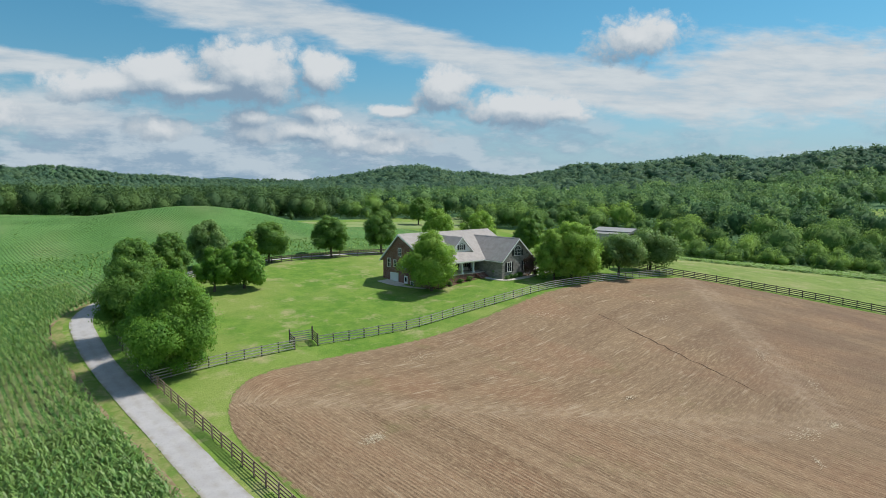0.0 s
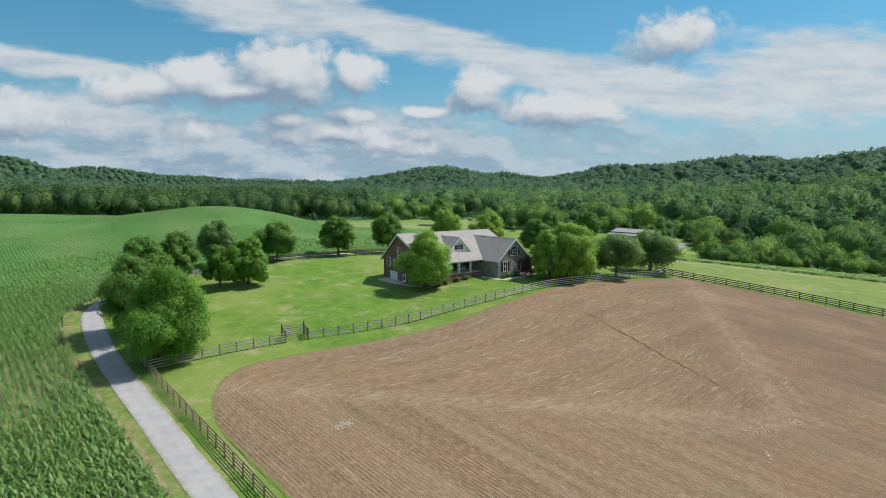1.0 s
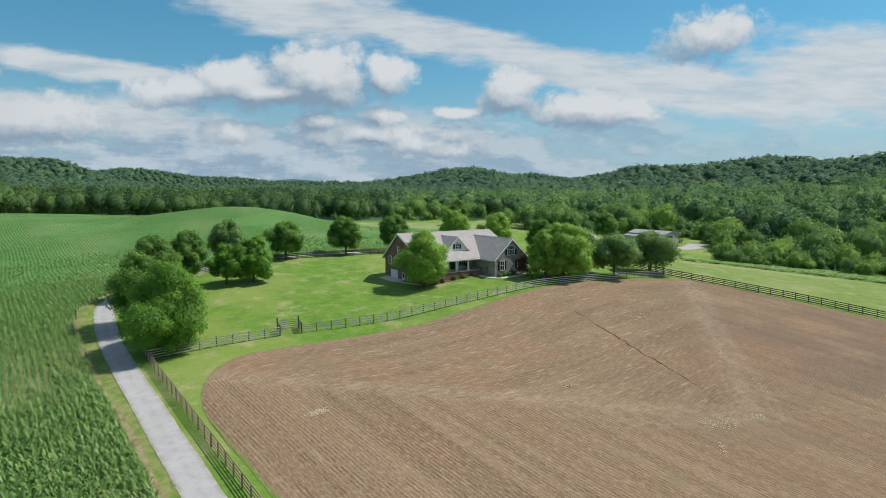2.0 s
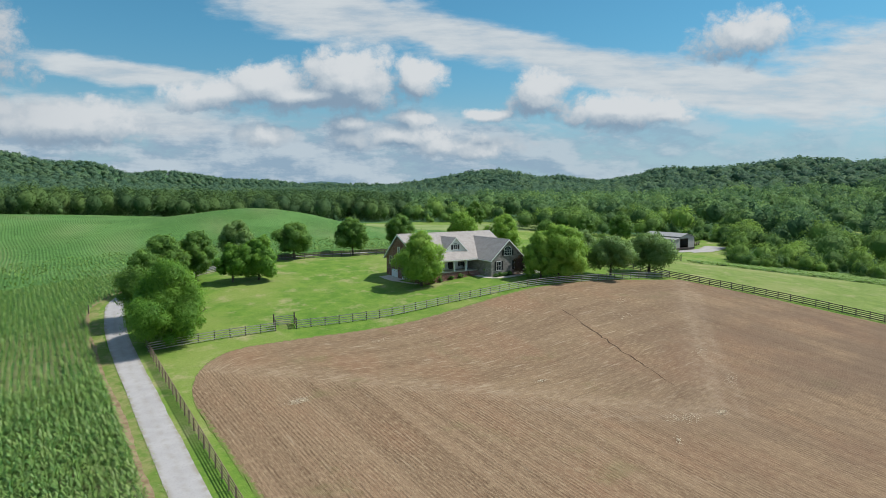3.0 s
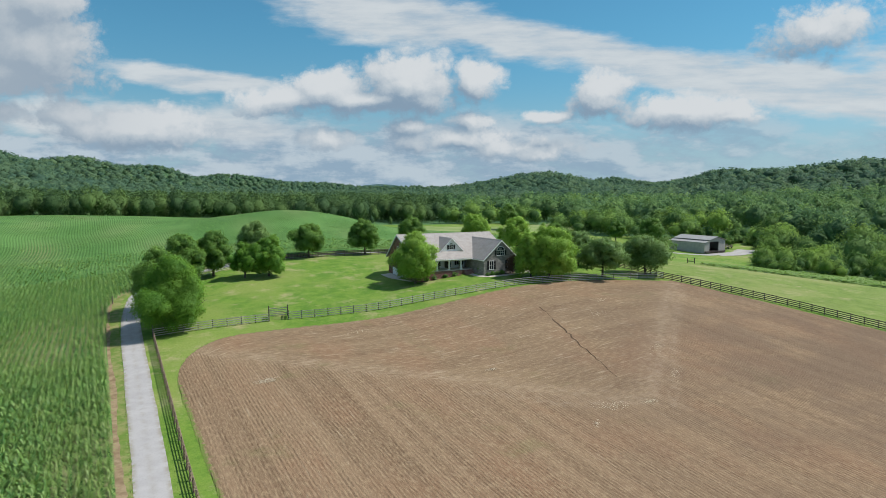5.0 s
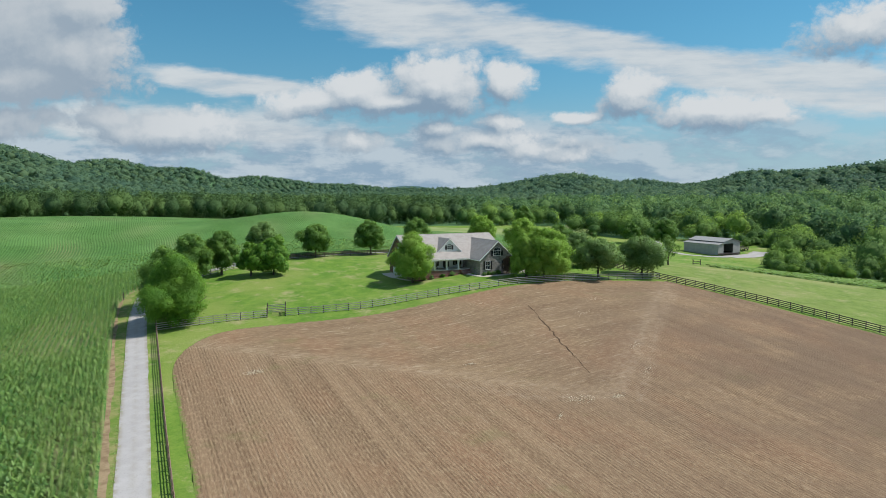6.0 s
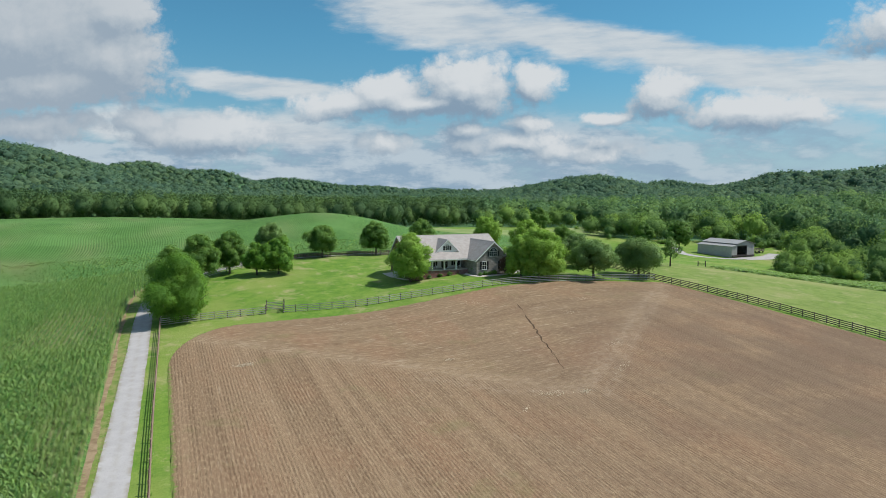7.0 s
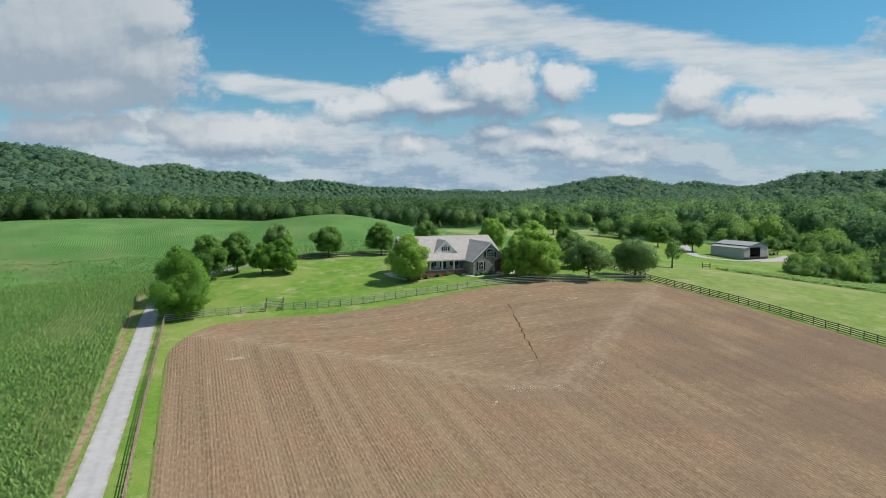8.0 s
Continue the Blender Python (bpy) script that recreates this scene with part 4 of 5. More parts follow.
tree(205.0, 247.0, 22.5, 10.5, M["leaf_dark"], "dark tree standing alone in the far meadow", 33, 13200, 0.296, 2.0, 18, 0.3)


# ---- woods ----
def lumpy_hull(rng, level, lobes):
    """A bumpy egg of width 1 and height 1 that stands on the ground."""
    bm = bmesh.new()
    bmesh.ops.create_icosphere(bm, subdivisions=level, radius=1.0)
    v = np.array([p.co[:] for p in bm.verts])
    f = np.array([[q.index for q in p.verts] for p in bm.faces])
    bm.free()
    knobs = rng.normal(size=(lobes, 3))
    knobs[:, 2] = np.abs(knobs[:, 2]) * 0.9
    knobs /= np.linalg.norm(knobs, axis=1)[:, None]
    near = np.clip((v @ knobs.T - 0.55) / 0.45, 0, 1).max(axis=1)
    r = 0.74 + 0.30 * near ** 0.6 + rng.normal(0, 0.035, len(v))
    low = np.clip((v[:, 2] + 1) / 1.1, 0, 1) ** 0.5
    x = v * r[:, None]
    return np.stack([x[:, 0] * 0.48 * low, x[:, 1] * 0.48 * low, x[:, 2] * 0.50 + 0.48], -1), f


def crown_template(rng, lobes, leaves, leaf, core, level):
    """A woodland crown of width 1 and height 1: leaf sprays over many lobes, round a leafy core."""
    hv, hf = lumpy_hull(rng, level, 14)
    middle = np.array([0, 0, 0.42])
    hn = (hv - middle) / np.linalg.norm(hv - middle, axis=1)[:, None]
    hv = (hv - middle) * core + middle
    masses = puffs(rng, lobes, 1.0, 1.0, 0.0, 0.35)
    v, f, _, facing = leaf_cloud(rng, masses, leaves, leaf, 0.1)
    v[:, :2] *= 0.5 / np.percentile(np.hypot(v[:, 0], v[:, 1]), 97)
    v[:, 2] = np.clip(v[:, 2], 0.0, None) / np.percentile(v[:, 2], 99.7)
    out = v - middle
    facing = facing * 0.45 + out / (np.linalg.norm(out, axis=1)[:, None] + 1e-6) * 0.80
    facing /= np.linalg.norm(facing, axis=1)[:, None]
    return np.concatenate([hv, v]), np.concatenate([hf, f + len(hv)]), np.concatenate([hn, facing])


def wood(name, spots, templates, rng, label, mat):
    """One object of joined crowns at spots (x, y, height, width, tint)."""
    vs, fs, ts, ns, base = [], [], [], [], 0
    zs = land(spots[:, 0], spots[:, 1])
    turn = rng.random(len(spots)) * 6.283
    which = rng.integers(0, len(templates), len(spots))
    for (x, y, h, w, tint), z, a, k in zip(spots, zs, turn, which):
        v, f, facing = templates[k]
        c, s = math.cos(a), math.sin(a)
        ns.append(np.stack([facing[:, 0] * c - facing[:, 1] * s, facing[:, 0] * s + facing[:, 1] * c, facing[:, 2]], -1))
        c, s = c * w, s * w
        q = np.empty_like(v)
        q[:, 0], q[:, 1], q[:, 2] = v[:, 0] * c - v[:, 1] * s + x, v[:, 0] * s + v[:, 1] * c + y, v[:, 2] * h + z - 0.3
        vs.append(q), fs.append(f + base), ts.append(np.full(len(q), tint))
        base += len(q)
    ob = mesh_object(name, np.concatenate(vs), np.concatenate(fs), mat, smooth=True, normals=np.concatenate(ns), label=label, category="woods", kind="stuff")
    attribute(ob, "tint", np.concatenate(ts))
    return ob


def wood_edge(az):
    """Distance of the wood's near edge from the origin, by azimuth in degrees."""
    return np.interp(az, [-60, -14, 0, 8, 14, 20, 26, 30, 36, 41, 43, 44.5, 48, 52, 57, 60, 61.8, 62.8, 65, 70, 76, 90, 110], [420, 345, 322, 322, 322, 320, 310, 330, 352, 358, 352, 326, 312, 322, 334, 318, 312, 242, 219, 225, 218, 215, 240])


def in_clearing(x, y):
    """Open ground within the woods."""
    far_field = (np.abs(x * 0.835 - y * 0.55 - 5) < 45) & (np.hypot(x, y) > 500) & (np.hypot(x, y) < 620)
    right_field = (np.abs(x - 395) < 60) & (np.abs(y - 108) < 24)
    u = np.clip(((535 - x) * 0.80 + (407 - y) * 0.60) / 75.0, 0, 1)
    homestead = np.hypot(x - 535 + u * 60, y - 407 + u * 45) < 12
    return far_field | right_field | homestead


def plant_woods():
    rng = np.random.default_rng(77)
    az = rng.uniform(-34, 100, 90000)
    d = np.sqrt(rng.uniform(200.0 ** 2, 2300.0 ** 2, 90000))
    x, y = d * np.sin(np.radians(az)), d * np.cos(np.radians(az))
    edge = wood_edge(az) + 5 * np.sin(az * 1.7) + 3 * np.sin(az * 5.1)
    keep = (d > edge) & ~in_clearing(x, y)
    x, y, d, edge, az = x[keep], y[keep], d[keep], edge[keep], az[keep]
    order = np.argsort(d)
    cell, spots = {}, []
    skyline = {}
    for i in order:
        gap = 6.8 if d[i] < edge[i] + 60 else np.interp(d[i], [300, 600, 1200, 2300], [10.5, 11.5, 13.5, 20.0])
        key = (int(x[i] // gap), int(y[i] // gap), int(gap))
        if key in cell:
            continue
        cell[key] = 1
        # beyond a crest nothing stands that could be seen
        if d[i] > 500:
            sector = int(az[i])
            rise = (lz(x[i], y[i]) - 28.0) / d[i]
            if rise < skyline.get(sector, -1.0) - 0.022:
                continue
            skyline[sector] = max(skyline.get(sector, -1.0), rise)
        spots.append(i)
    x, y, d, edge = x[spots], y[spots], d[spots], edge[spots]
    count = len(x)
    front = d < edge + np.where(np.degrees(np.arctan2(x, y)) > 61, 80, 35)
    mid = ~front & (d < 620)
    far = ~front & ~mid
    h = rng.uniform(10, 17, count)
    w = h * rng.uniform(0.85, 1.25, count)
    west = np.degrees(np.arctan2(x, y)) < 33
    h[front] *= np.where(west[front], rng.uniform(0.80, 1.06, front.sum()), rng.uniform(0.5, 0.92, front.sum()))
    low = np.interp(np.degrees(np.arctan2(x, y)), [60.5, 62, 64.5, 69], [1.0, 0.60, 0.78, 1.0])
    h *= np.where(d < edge + 25, low, 1.0)
    w[front] = h[front] * np.where(west[front], rng.uniform(0.72, 1.0, front.sum()), rng.uniform(0.90, 1.25, front.sum()))
    w[far] = rng.uniform(15, 22, far.sum())
    h[far] = rng.uniform(11, 16, far.sum())
    tint = rng.random(count) ** 1.6
    s = np.stack([x, y, h, w, tint], -1)
    near_t = [crown_template(rng, 46, 1000, 0.030, 0.70, 2) for _ in range(10)]
    mid_t = [crown_template(rng, 30, 360, 0.046, 0.74, 1) for _ in range(10)]
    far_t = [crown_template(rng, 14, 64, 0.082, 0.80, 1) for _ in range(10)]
    # edge brush down to the ground
    ez = np.where(rng.random(230) < 0.12, rng.uniform(-30, 55, 230), rng.uniform(55, 95, 230))
    ed = wood_edge(ez) + 5 * np.sin(ez * 1.7) + 3 * np.sin(ez * 5.1) - rng.uniform(0, 3.5, 230)
    brush = np.stack([ed * np.sin(np.radians(ez)), ed * np.cos(np.radians(ez)), rng.uniform(2.0, 6, 230), rng.uniform(2.5, 6, 230), rng.random(230) ** 2], -1)
    near = np.concatenate([s[front & ~west], brush[ez >= 33]])
    west_edge = np.concatenate([s[front & west], brush[ez < 33]])
    wood("woodland_edge", near, near_t, rng, "light green mixed woodland edge along the pasture", M["forest"])
    wood("woodland_edge", west_edge, near_t, rng, "dark green dense woodland edge behind the corn field", M["dark_forest"])
    wood("woodland", s[mid & ~west], mid_t, rng, "rolling deciduous woodland behind the barn and meadow", M["mid_forest"])
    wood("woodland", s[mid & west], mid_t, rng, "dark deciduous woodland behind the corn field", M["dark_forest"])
    wood("wooded_hills", s[far], far_t, rng, "distant hills covered in green woodland with painted blue haze", M["hazy_hill_forest"])


plant_woods()


def forest_floor():
    """The land under the woods takes the woods' cover, with painted haze blue beyond 2300 m."""
    land_ob = bpy.data.objects["ground"]
    me = land_ob.data
    me.materials.append(M["mid_forest"])
    me.materials.append(M["hazy_far_woods"])
    c = np.empty(len(me.polygons) * 3, dtype=np.float32)
    me.polygons.foreach_get("center", c)
    c = c.reshape(-1, 3)
    az, d = np.degrees(np.arctan2(c[:, 0], c[:, 1])), np.hypot(c[:, 0], c[:, 1])
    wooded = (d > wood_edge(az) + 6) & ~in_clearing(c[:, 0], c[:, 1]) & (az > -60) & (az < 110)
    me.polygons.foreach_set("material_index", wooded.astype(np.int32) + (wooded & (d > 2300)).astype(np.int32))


forest_floor()

# ---- house ----
def window(parent, at, facing, wide, high, arched=False, shutters=True, cols=2, rows=2):
    """A window set in a wall. at: centre of its sill line on the wall's outer face. facing: '-y' or '-x'."""
    x, y, z = at
    if facing == "-y":
        to = lambda u, v, w: (x + u, y - w, z + v)
    else:
        to = lambda u, v, w: (x - w, y - u, z + v)

    def slab(name, u0, v0, u1, v1, w0, w1, mat, holder, label=""):
        a, b = to(u0, v0, w0), to(u1, v1, w1)
        return box_part(name, [min(p, q) for p, q in zip(a, b)], [max(p, q) for p, q in zip(a, b)], mat, holder, label)

    root = slab("window", -wide / 2 - 0.09, -0.09, wide / 2 + 0.09, -0.02, -0.05, 0.11, M["trim"], parent, "white-framed window")
    for u in (-wide / 2 - 0.08, wide / 2):
        slab("window_frame", u, -0.02, u + 0.08, high, -0.05, 0.07, M["trim"], root)
    slab("window_frame", -wide / 2 - 0.08, high, wide / 2 + 0.08, high + 0.10, -0.05, 0.08, M["trim"], root)
    for i in range(cols):
        for j in range(rows):
            u0, u1 = -wide / 2 + wide * i / cols, -wide / 2 + wide * (i + 1) / cols
            v0, v1 = high * j / rows, high * (j + 1) / rows
            slab("pane", u0 + 0.02, v0 + 0.02, u1 - 0.02, v1 - 0.02, 0.0, 0.012, M["glass"], root)
    for i in range(1, cols):
        u = -wide / 2 + wide * i / cols
        slab("glazing_bar", u - 0.025, 0, u + 0.025, high, 0.0, 0.035, M["trim"], root)
    for j in range(1, rows):
        v = high * j / rows
        slab("glazing_bar", -wide / 2, v - 0.025, wide / 2, v + 0.025, 0.0, 0.038, M["trim"], root)
    if arched:
        for name, r, r_in, w0, w1, mat in (("pane", wide / 2, 0.0, 0.0, 0.014, M["glass"]), ("window_frame", wide / 2 + 0.1, wide / 2 - 0.03, -0.02, 0.08, M["trim"])):
            bm = bmesh.new()
            angles = [math.pi * k / 14 for k in range(15)]
            outer = [(r * math.cos(a), high + 0.05 + r * 0.85 * math.sin(a)) for a in angles]
            inner = [(r_in * math.cos(a), high + 0.05 + r_in * 0.85 * math.sin(a)) for a in angles]
            for k in range(14):
                ring = (outer[k], outer[k + 1], inner[k + 1], inner[k])
                front = [bm.verts.new(to(u, v, w1)) for u, v in ring]
                back = [bm.verts.new(to(u, v, w0)) for u, v in ring]
                bm.faces.new(front), bm.faces.new(back[::-1])
                for i in range(4):
                    bm.faces.new((front[i], front[(i + 1) % 4], back[(i + 1) % 4], back[i]))
            bmesh.ops.remove_doubles(bm, verts=bm.verts[:], dist=0.0005)
            part(name, bm, mat, root)
        for a in (0.25, 0.5, 0.75):
            c, s = math.cos(math.pi * a), math.sin(math.pi * a)
            slab("glazing_bar", c * wide * 0.22 - 0.022, high + 0.1, c * wide * 0.22 + 0.022, high + 0.05 + wide * 0.42 * s, 0.0, 0.034, M["trim"], root)
    if shutters:
        for s in (-1, 1):
            u = s * (wide / 2 + 0.10)
            sh = slab("shutter", u, -0.04, u + s * 0.42, high + 0.06, 0.0, 0.06, M["shutter"], root, "black louvred shutter")
            for k in range(6):
                v = 0.06 + k * high / 6
                slab("slat", u + s * 0.05, v, u + s * 0.37, v + high / 9, 0.06, 0.072, M["shutter"], sh)
    return root


def roof_slab(name, ridge, eave, run, axis, thick, mat, parent, label=""):
    """One sloping roof plane from ridge (cross, z) to eave (cross, z), along the axis over run (lo, hi)."""
    (c0, z0), (c1, z1) = ridge, eave
    return prism(name, [(c0, z0), (c1, z1), (c1, z1 - thick), (c0, z0 - thick)], axis, run[0], run[1], mat, parent, label)


def house():
    root = thing("farmhouse", (71.3, 86.0, lz(71.3, 86.0)), label="brick and stone farmhouse with grey shingle gables and white porch", category="house")
    base = Vector(root.location)
    holder = new("holder")
    # main body: x 71.3 to 93.5, y 86 to 96.2; ridge along x
    RZ, RY = 19.35, 91.2
    front_slope, back_slope = 0.517, 0.90
    roof_at = lambda y: RZ - (RY - y) * front_slope if y < RY else RZ - (y - RY) * back_slope
    t = 0.3
    body = [(86.0, 9.0), (96.2, 9.0), (96.2, roof_at(96.2) - 0.22), (RY, RZ - 0.22), (86.0, roof_at(86.0) - 0.22)]
    prism("wall", body, "x", 71.3, 71.3 + t, M["brick"], holder, "red brick gable wall")
    prism("wall", body, "x", 93.2, 93.5, M["brick"], holder, "red brick gable wall")
    box_part("wall", (71.6, 86.0, 9.0), (93.2, 86.3, roof_at(86.0) - 0.25), M["siding"], holder, "white porch wall")
    box_part("wall", (71.6, 95.9, 9.0), (93.2, 96.2, roof_at(96.2) - 0.3), M["brick"], holder, "red brick back wall")
    box_part("floor_slab", (71.6, 86.3, 12.0), (93.2, 95.9, 12.15), M["concrete"], holder)
    roof_slab("roof", (RY, RZ), (82.15, roof_at(82.15)), (70.85, 93.95), "x", 0.18, M["shingle"], holder, "grey asphalt shingle roof")
    roof_slab("roof", (RY, RZ), (96.75, roof_at(96.75)), (70.85, 93.95), "x", 0.18, M["shingle"], holder, "grey asphalt shingle roof")
    prism("ridge_cap", [(RY - 0.16, RZ - 0.06), (RY, RZ + 0.035), (RY + 0.16, RZ - 0.1)], "x", 70.85, 93.95, M["shingle"], holder)
    # barge boards and gutters
    for x0 in (70.82, 93.92):
        prism("barge_board", [(RY, RZ - 0.02), (82.15, roof_at(82.15) - 0.02), (82.15, roof_at(82.15) - 0.3), (RY, RZ - 0.32)], "x", x0, x0 + 0.05, M["trim"], holder, "white barge board")
        prism("barge_board", [(RY, RZ - 0.02), (96.75, roof_at(96.75) - 0.02), (96.75, roof_at(96.75) - 0.3), (RY, RZ - 0.32)], "x", x0, x0 + 0.05, M["trim"], holder, "white barge board")
    box_part("gutter", (70.9, 82.03, roof_at(82.15) - 0.24), (84.0, 82.15, roof_at(82.15) - 0.08), M["trim"], holder, "white gutter")
    # brick end of the west gable at porch depth
    prism("wall", [(82.9, 9.0), (86.0, 9.0), (86.0, 12.2), (82.9, 12.2)], "x", 71.3, 71.6, M["brick"], holder, "red brick porch base")
    box_part("wall", (71.6, 82.6, 9.2), (80.6, 82.9, 12.2), M["brick"], holder, "red brick porch base")
    box_part("wall", (80.6, 82.6, 9.2), (84.4, 82.9, 12.2), M["brick"], holder, "red brick porch base")
    box_part("porch_floor", (71.45, 82.5, 12.2), (84.3, 85.98, 12.32), M["concrete"], holder)
    eave = roof_at(82.4)
    box_part("beam", (71.5, 82.75, eave - 0.62), (84.3, 83.05, eave - 0.2), M["trim"], holder, "white porch beam")
    box_part("porch_ceiling", (71.5, 83.05, eave - 0.42), (84.3, 85.98, eave - 0.36), M["siding"], holder)
    for cx in (73.3, 76.1, 78.9, 81.7):
        bm = bmesh.new()
        add_box(bm, (cx - 0.15, 82.75, 12.5), (cx + 0.15, 83.05, eave - 0.74))
        add_box(bm, (cx - 0.22, 82.68, 12.32), (cx + 0.22, 83.12, 12.5))
        add_box(bm, (cx - 0.21, 82.69, eave - 0.74), (cx + 0.21, 83.11, eave - 0.62))
        part("column", bm, M["trim"], holder, "white square porch column")
    # steps beside the wing
    for k in range(5):
        box_part("step", (81.95, 82.45 - 0.3 * (k + 1), 11.0), (84.1, 82.48 - 0.3 * k, 12.12 - 0.17 * k), M["brick"], holder, "red brick porch step")
    # porch wall openings
    for wx in (74.7, 77.5):
        window(holder, (wx, 86.0, 12.9), "-y", 1.1, 1.6)
    window(holder, (83.0, 86.0, 12.9), "-y", 1.0, 1.6)
    dr = box_part("front_door", (79.75, 85.93, 12.32), (80.85, 86.0, 14.5), M["dark_door"], holder, "dark panelled front door")
    for u in (79.9, 80.36):
        for v in (12.5, 13.35):
            box_part("door_panel", (u, 85.91, v), (u + 0.34, 85.93, v + 0.7), M["dark_door"], dr)
    box_part("knob", (80.70, 85.86, 13.3), (80.77, 85.93, 13.37), M["concrete"], dr)
    for u in (79.55, 80.87):
        box_part("side_light", (u, 85.95, 12.5), (u + 0.18, 85.99, 14.4), M["glass"], holder)
    # stone wing: x 84.4 to 92.4, front at y 78.2
    X0, X1, XM, WZ, EZ = 84.4, 92.4, 88.4, 18.5, 14.95
    k = (WZ - EZ) / (XM - X0)
    gable = [(X0, 9.5), (X1, 9.5), (X1, EZ - 0.1), (XM, WZ - 0.2), (X0, EZ - 0.1)]
    prism("wall", gable, "y", 78.2, 78.5, M["stone"], holder, "grey fieldstone gable wall")
    box_part("wall", (X0, 78.5, 9.5), (X0 + 0.3, 86.0, EZ - 0.12), M["stone"], holder, "grey fieldstone side wall")
    box_part("wall", (X1 - 0.3, 78.5, 9.5), (X1, 86.0, EZ - 0.12), M["stone"], holder, "grey fieldstone side wall")
    for s, xe in ((-1, X0 - 0.45), (1, X1 + 0.45)):
        ze = WZ - k * abs(xe - XM)
        # each plane ends in the valley on the main roof
        bm = bmesh.new()
        y_ridge = RY - (RZ - WZ) / front_slope
        y_eave = RY - (RZ - ze) / front_slope
        top = [(XM, 77.75, WZ), (xe, 77.75, ze), (xe, y_eave, ze), (XM, y_ridge + 0.05, WZ)]
        a = [bm.verts.new(p) for p in top]
        b = [bm.verts.new((p[0], p[1], p[2] - 0.18)) for p in top]
        bm.faces.new(a), bm.faces.new(b[::-1])
        for i in range(4):
            bm.faces.new((a[i], a[(i + 1) % 4], b[(i + 1) % 4], b[i]))
        bmesh.ops.recalc_face_normals(bm, faces=bm.faces[:])
        part("roof", bm, M["shingle"], holder, "grey asphalt shingle roof")
        prism("barge_board", [(XM, WZ - 0.02), (xe, ze - 0.02), (xe, ze - 0.3), (XM, WZ - 0.32)], "y", 77.70, 77.75, M["trim"], holder, "white barge board")
        g0, g1 = sorted((xe, xe + s * 0.11))
        box_part("gutter", (g0, 77.75, ze - 0.22), (g1, 82.0, ze - 0.07), M["trim"], holder, "white gutter")
    prism("ridge_cap", [(XM - 0.16, WZ - 0.1), (XM, WZ + 0.035), (XM + 0.16, WZ - 0.1)], "y", 77.75, 89.6, M["shingle"], holder)
    window(holder, (88.4, 78.2, 15.35), "-y", 1.75, 0.95, arched=True, cols=4, rows=2)
    window(holder, (86.2, 78.2, 12.55), "-y", 1.0, 1.65)
    window(holder, (90.6, 78.2, 12.55), "-y", 1.0, 1.65)
    # dormer with white pediment
    DX, DZ, DY, HALF, DB = 80.4, 18.75, 84.7, 3.0, 15.85
    prism("dormer_face", [(DX - HALF, DB), (DX + HALF, DB), (DX, DZ - 0.12)], "y", DY, DY + 0.25, M["siding"], holder, "white dormer gable")
    kd = (DZ - DB) / HALF
    for s in (-1, 1):
        xe = DX + s * (HALF + 0.22)
        ze = DZ - kd * (HALF + 0.22)
        bm = bmesh.new()
        yr, ye = RY - (RZ - DZ) / front_slope, RY - (RZ - ze) / front_slope
        top = [(DX, DY - 0.3, DZ), (xe, DY - 0.3, ze), (xe, max(ye, DY - 0.3), ze), (DX, yr + 0.05, DZ)]
        a = [bm.verts.new(p) for p in top]
        b = [bm.verts.new((p[0], p[1], p[2] - 0.14)) for p in top]
        bm.faces.new(a), bm.faces.new(b[::-1])
        for i in range(4):
            bm.faces.new((a[i], a[(i + 1) % 4], b[(i + 1) % 4], b[i]))
        bmesh.ops.recalc_face_normals(bm, faces=bm.faces[:])
        part("dormer_roof", bm, M["shingle"], holder, "grey asphalt shingle dormer roof")
        prism("barge_board", [(DX, DZ - 0.01), (xe, ze - 0.01), (xe, ze - 0.24), (DX, DZ - 0.25)], "y", DY - 0.34, DY - 0.3, M["trim"], holder, "white barge board")
    window(holder, (DX, DY, 16.4), "-y", 0.85, 0.85, arched=True, cols=2, rows=2)
    # west wall openings
    gd = box_part("garage_door", (71.24, 91.6, 9.75), (71.3, 94.0, 12.25), M["door"], holder, "white panelled garage door")
    for i in range(4):
        for j in range(4):
            y0, z0 = 91.67 + i * 0.58, 9.84 + j * 0.59
            box_part("panel", (71.215, y0, z0), (71.24, y0 + 0.50, z0 + 0.50), M["door"], gd)
    sd = box_part("side_door", (71.25, 89.0, 9.9), (71.3, 89.9, 11.95), M["door"], holder, "white side door")
    box_part("pane", (71.235, 89.2, 10.9), (71.25, 89.7, 11.7), M["glass"], sd)
    for wy, wz, w, h in ((94.3, 13.2, 0.85, 1.5), (92.6, 13.4, 0.6, 1.1), (91.2, 15.4, 0.8, 1.3), (89.9, 13.2, 0.85, 1.5), (87.6, 13.2, 0.85, 1.5), (87.7, 10.2, 0.9, 0.9)):
        window(holder, (71.3, wy, wz), "-x", w, h, shutters=False, cols=2, rows=2)
    for ob in list(holder.children):
        ob.parent = root
        ob.location -= base
    bpy.data.objects.remove(holder)
    return root


house()


def slab_path(name, points, width, label, mat, lift=0.05, category="path"):
    return strip(name, points, width, lift, mat, 0.03, 9, label=label, category=category, kind="structure")


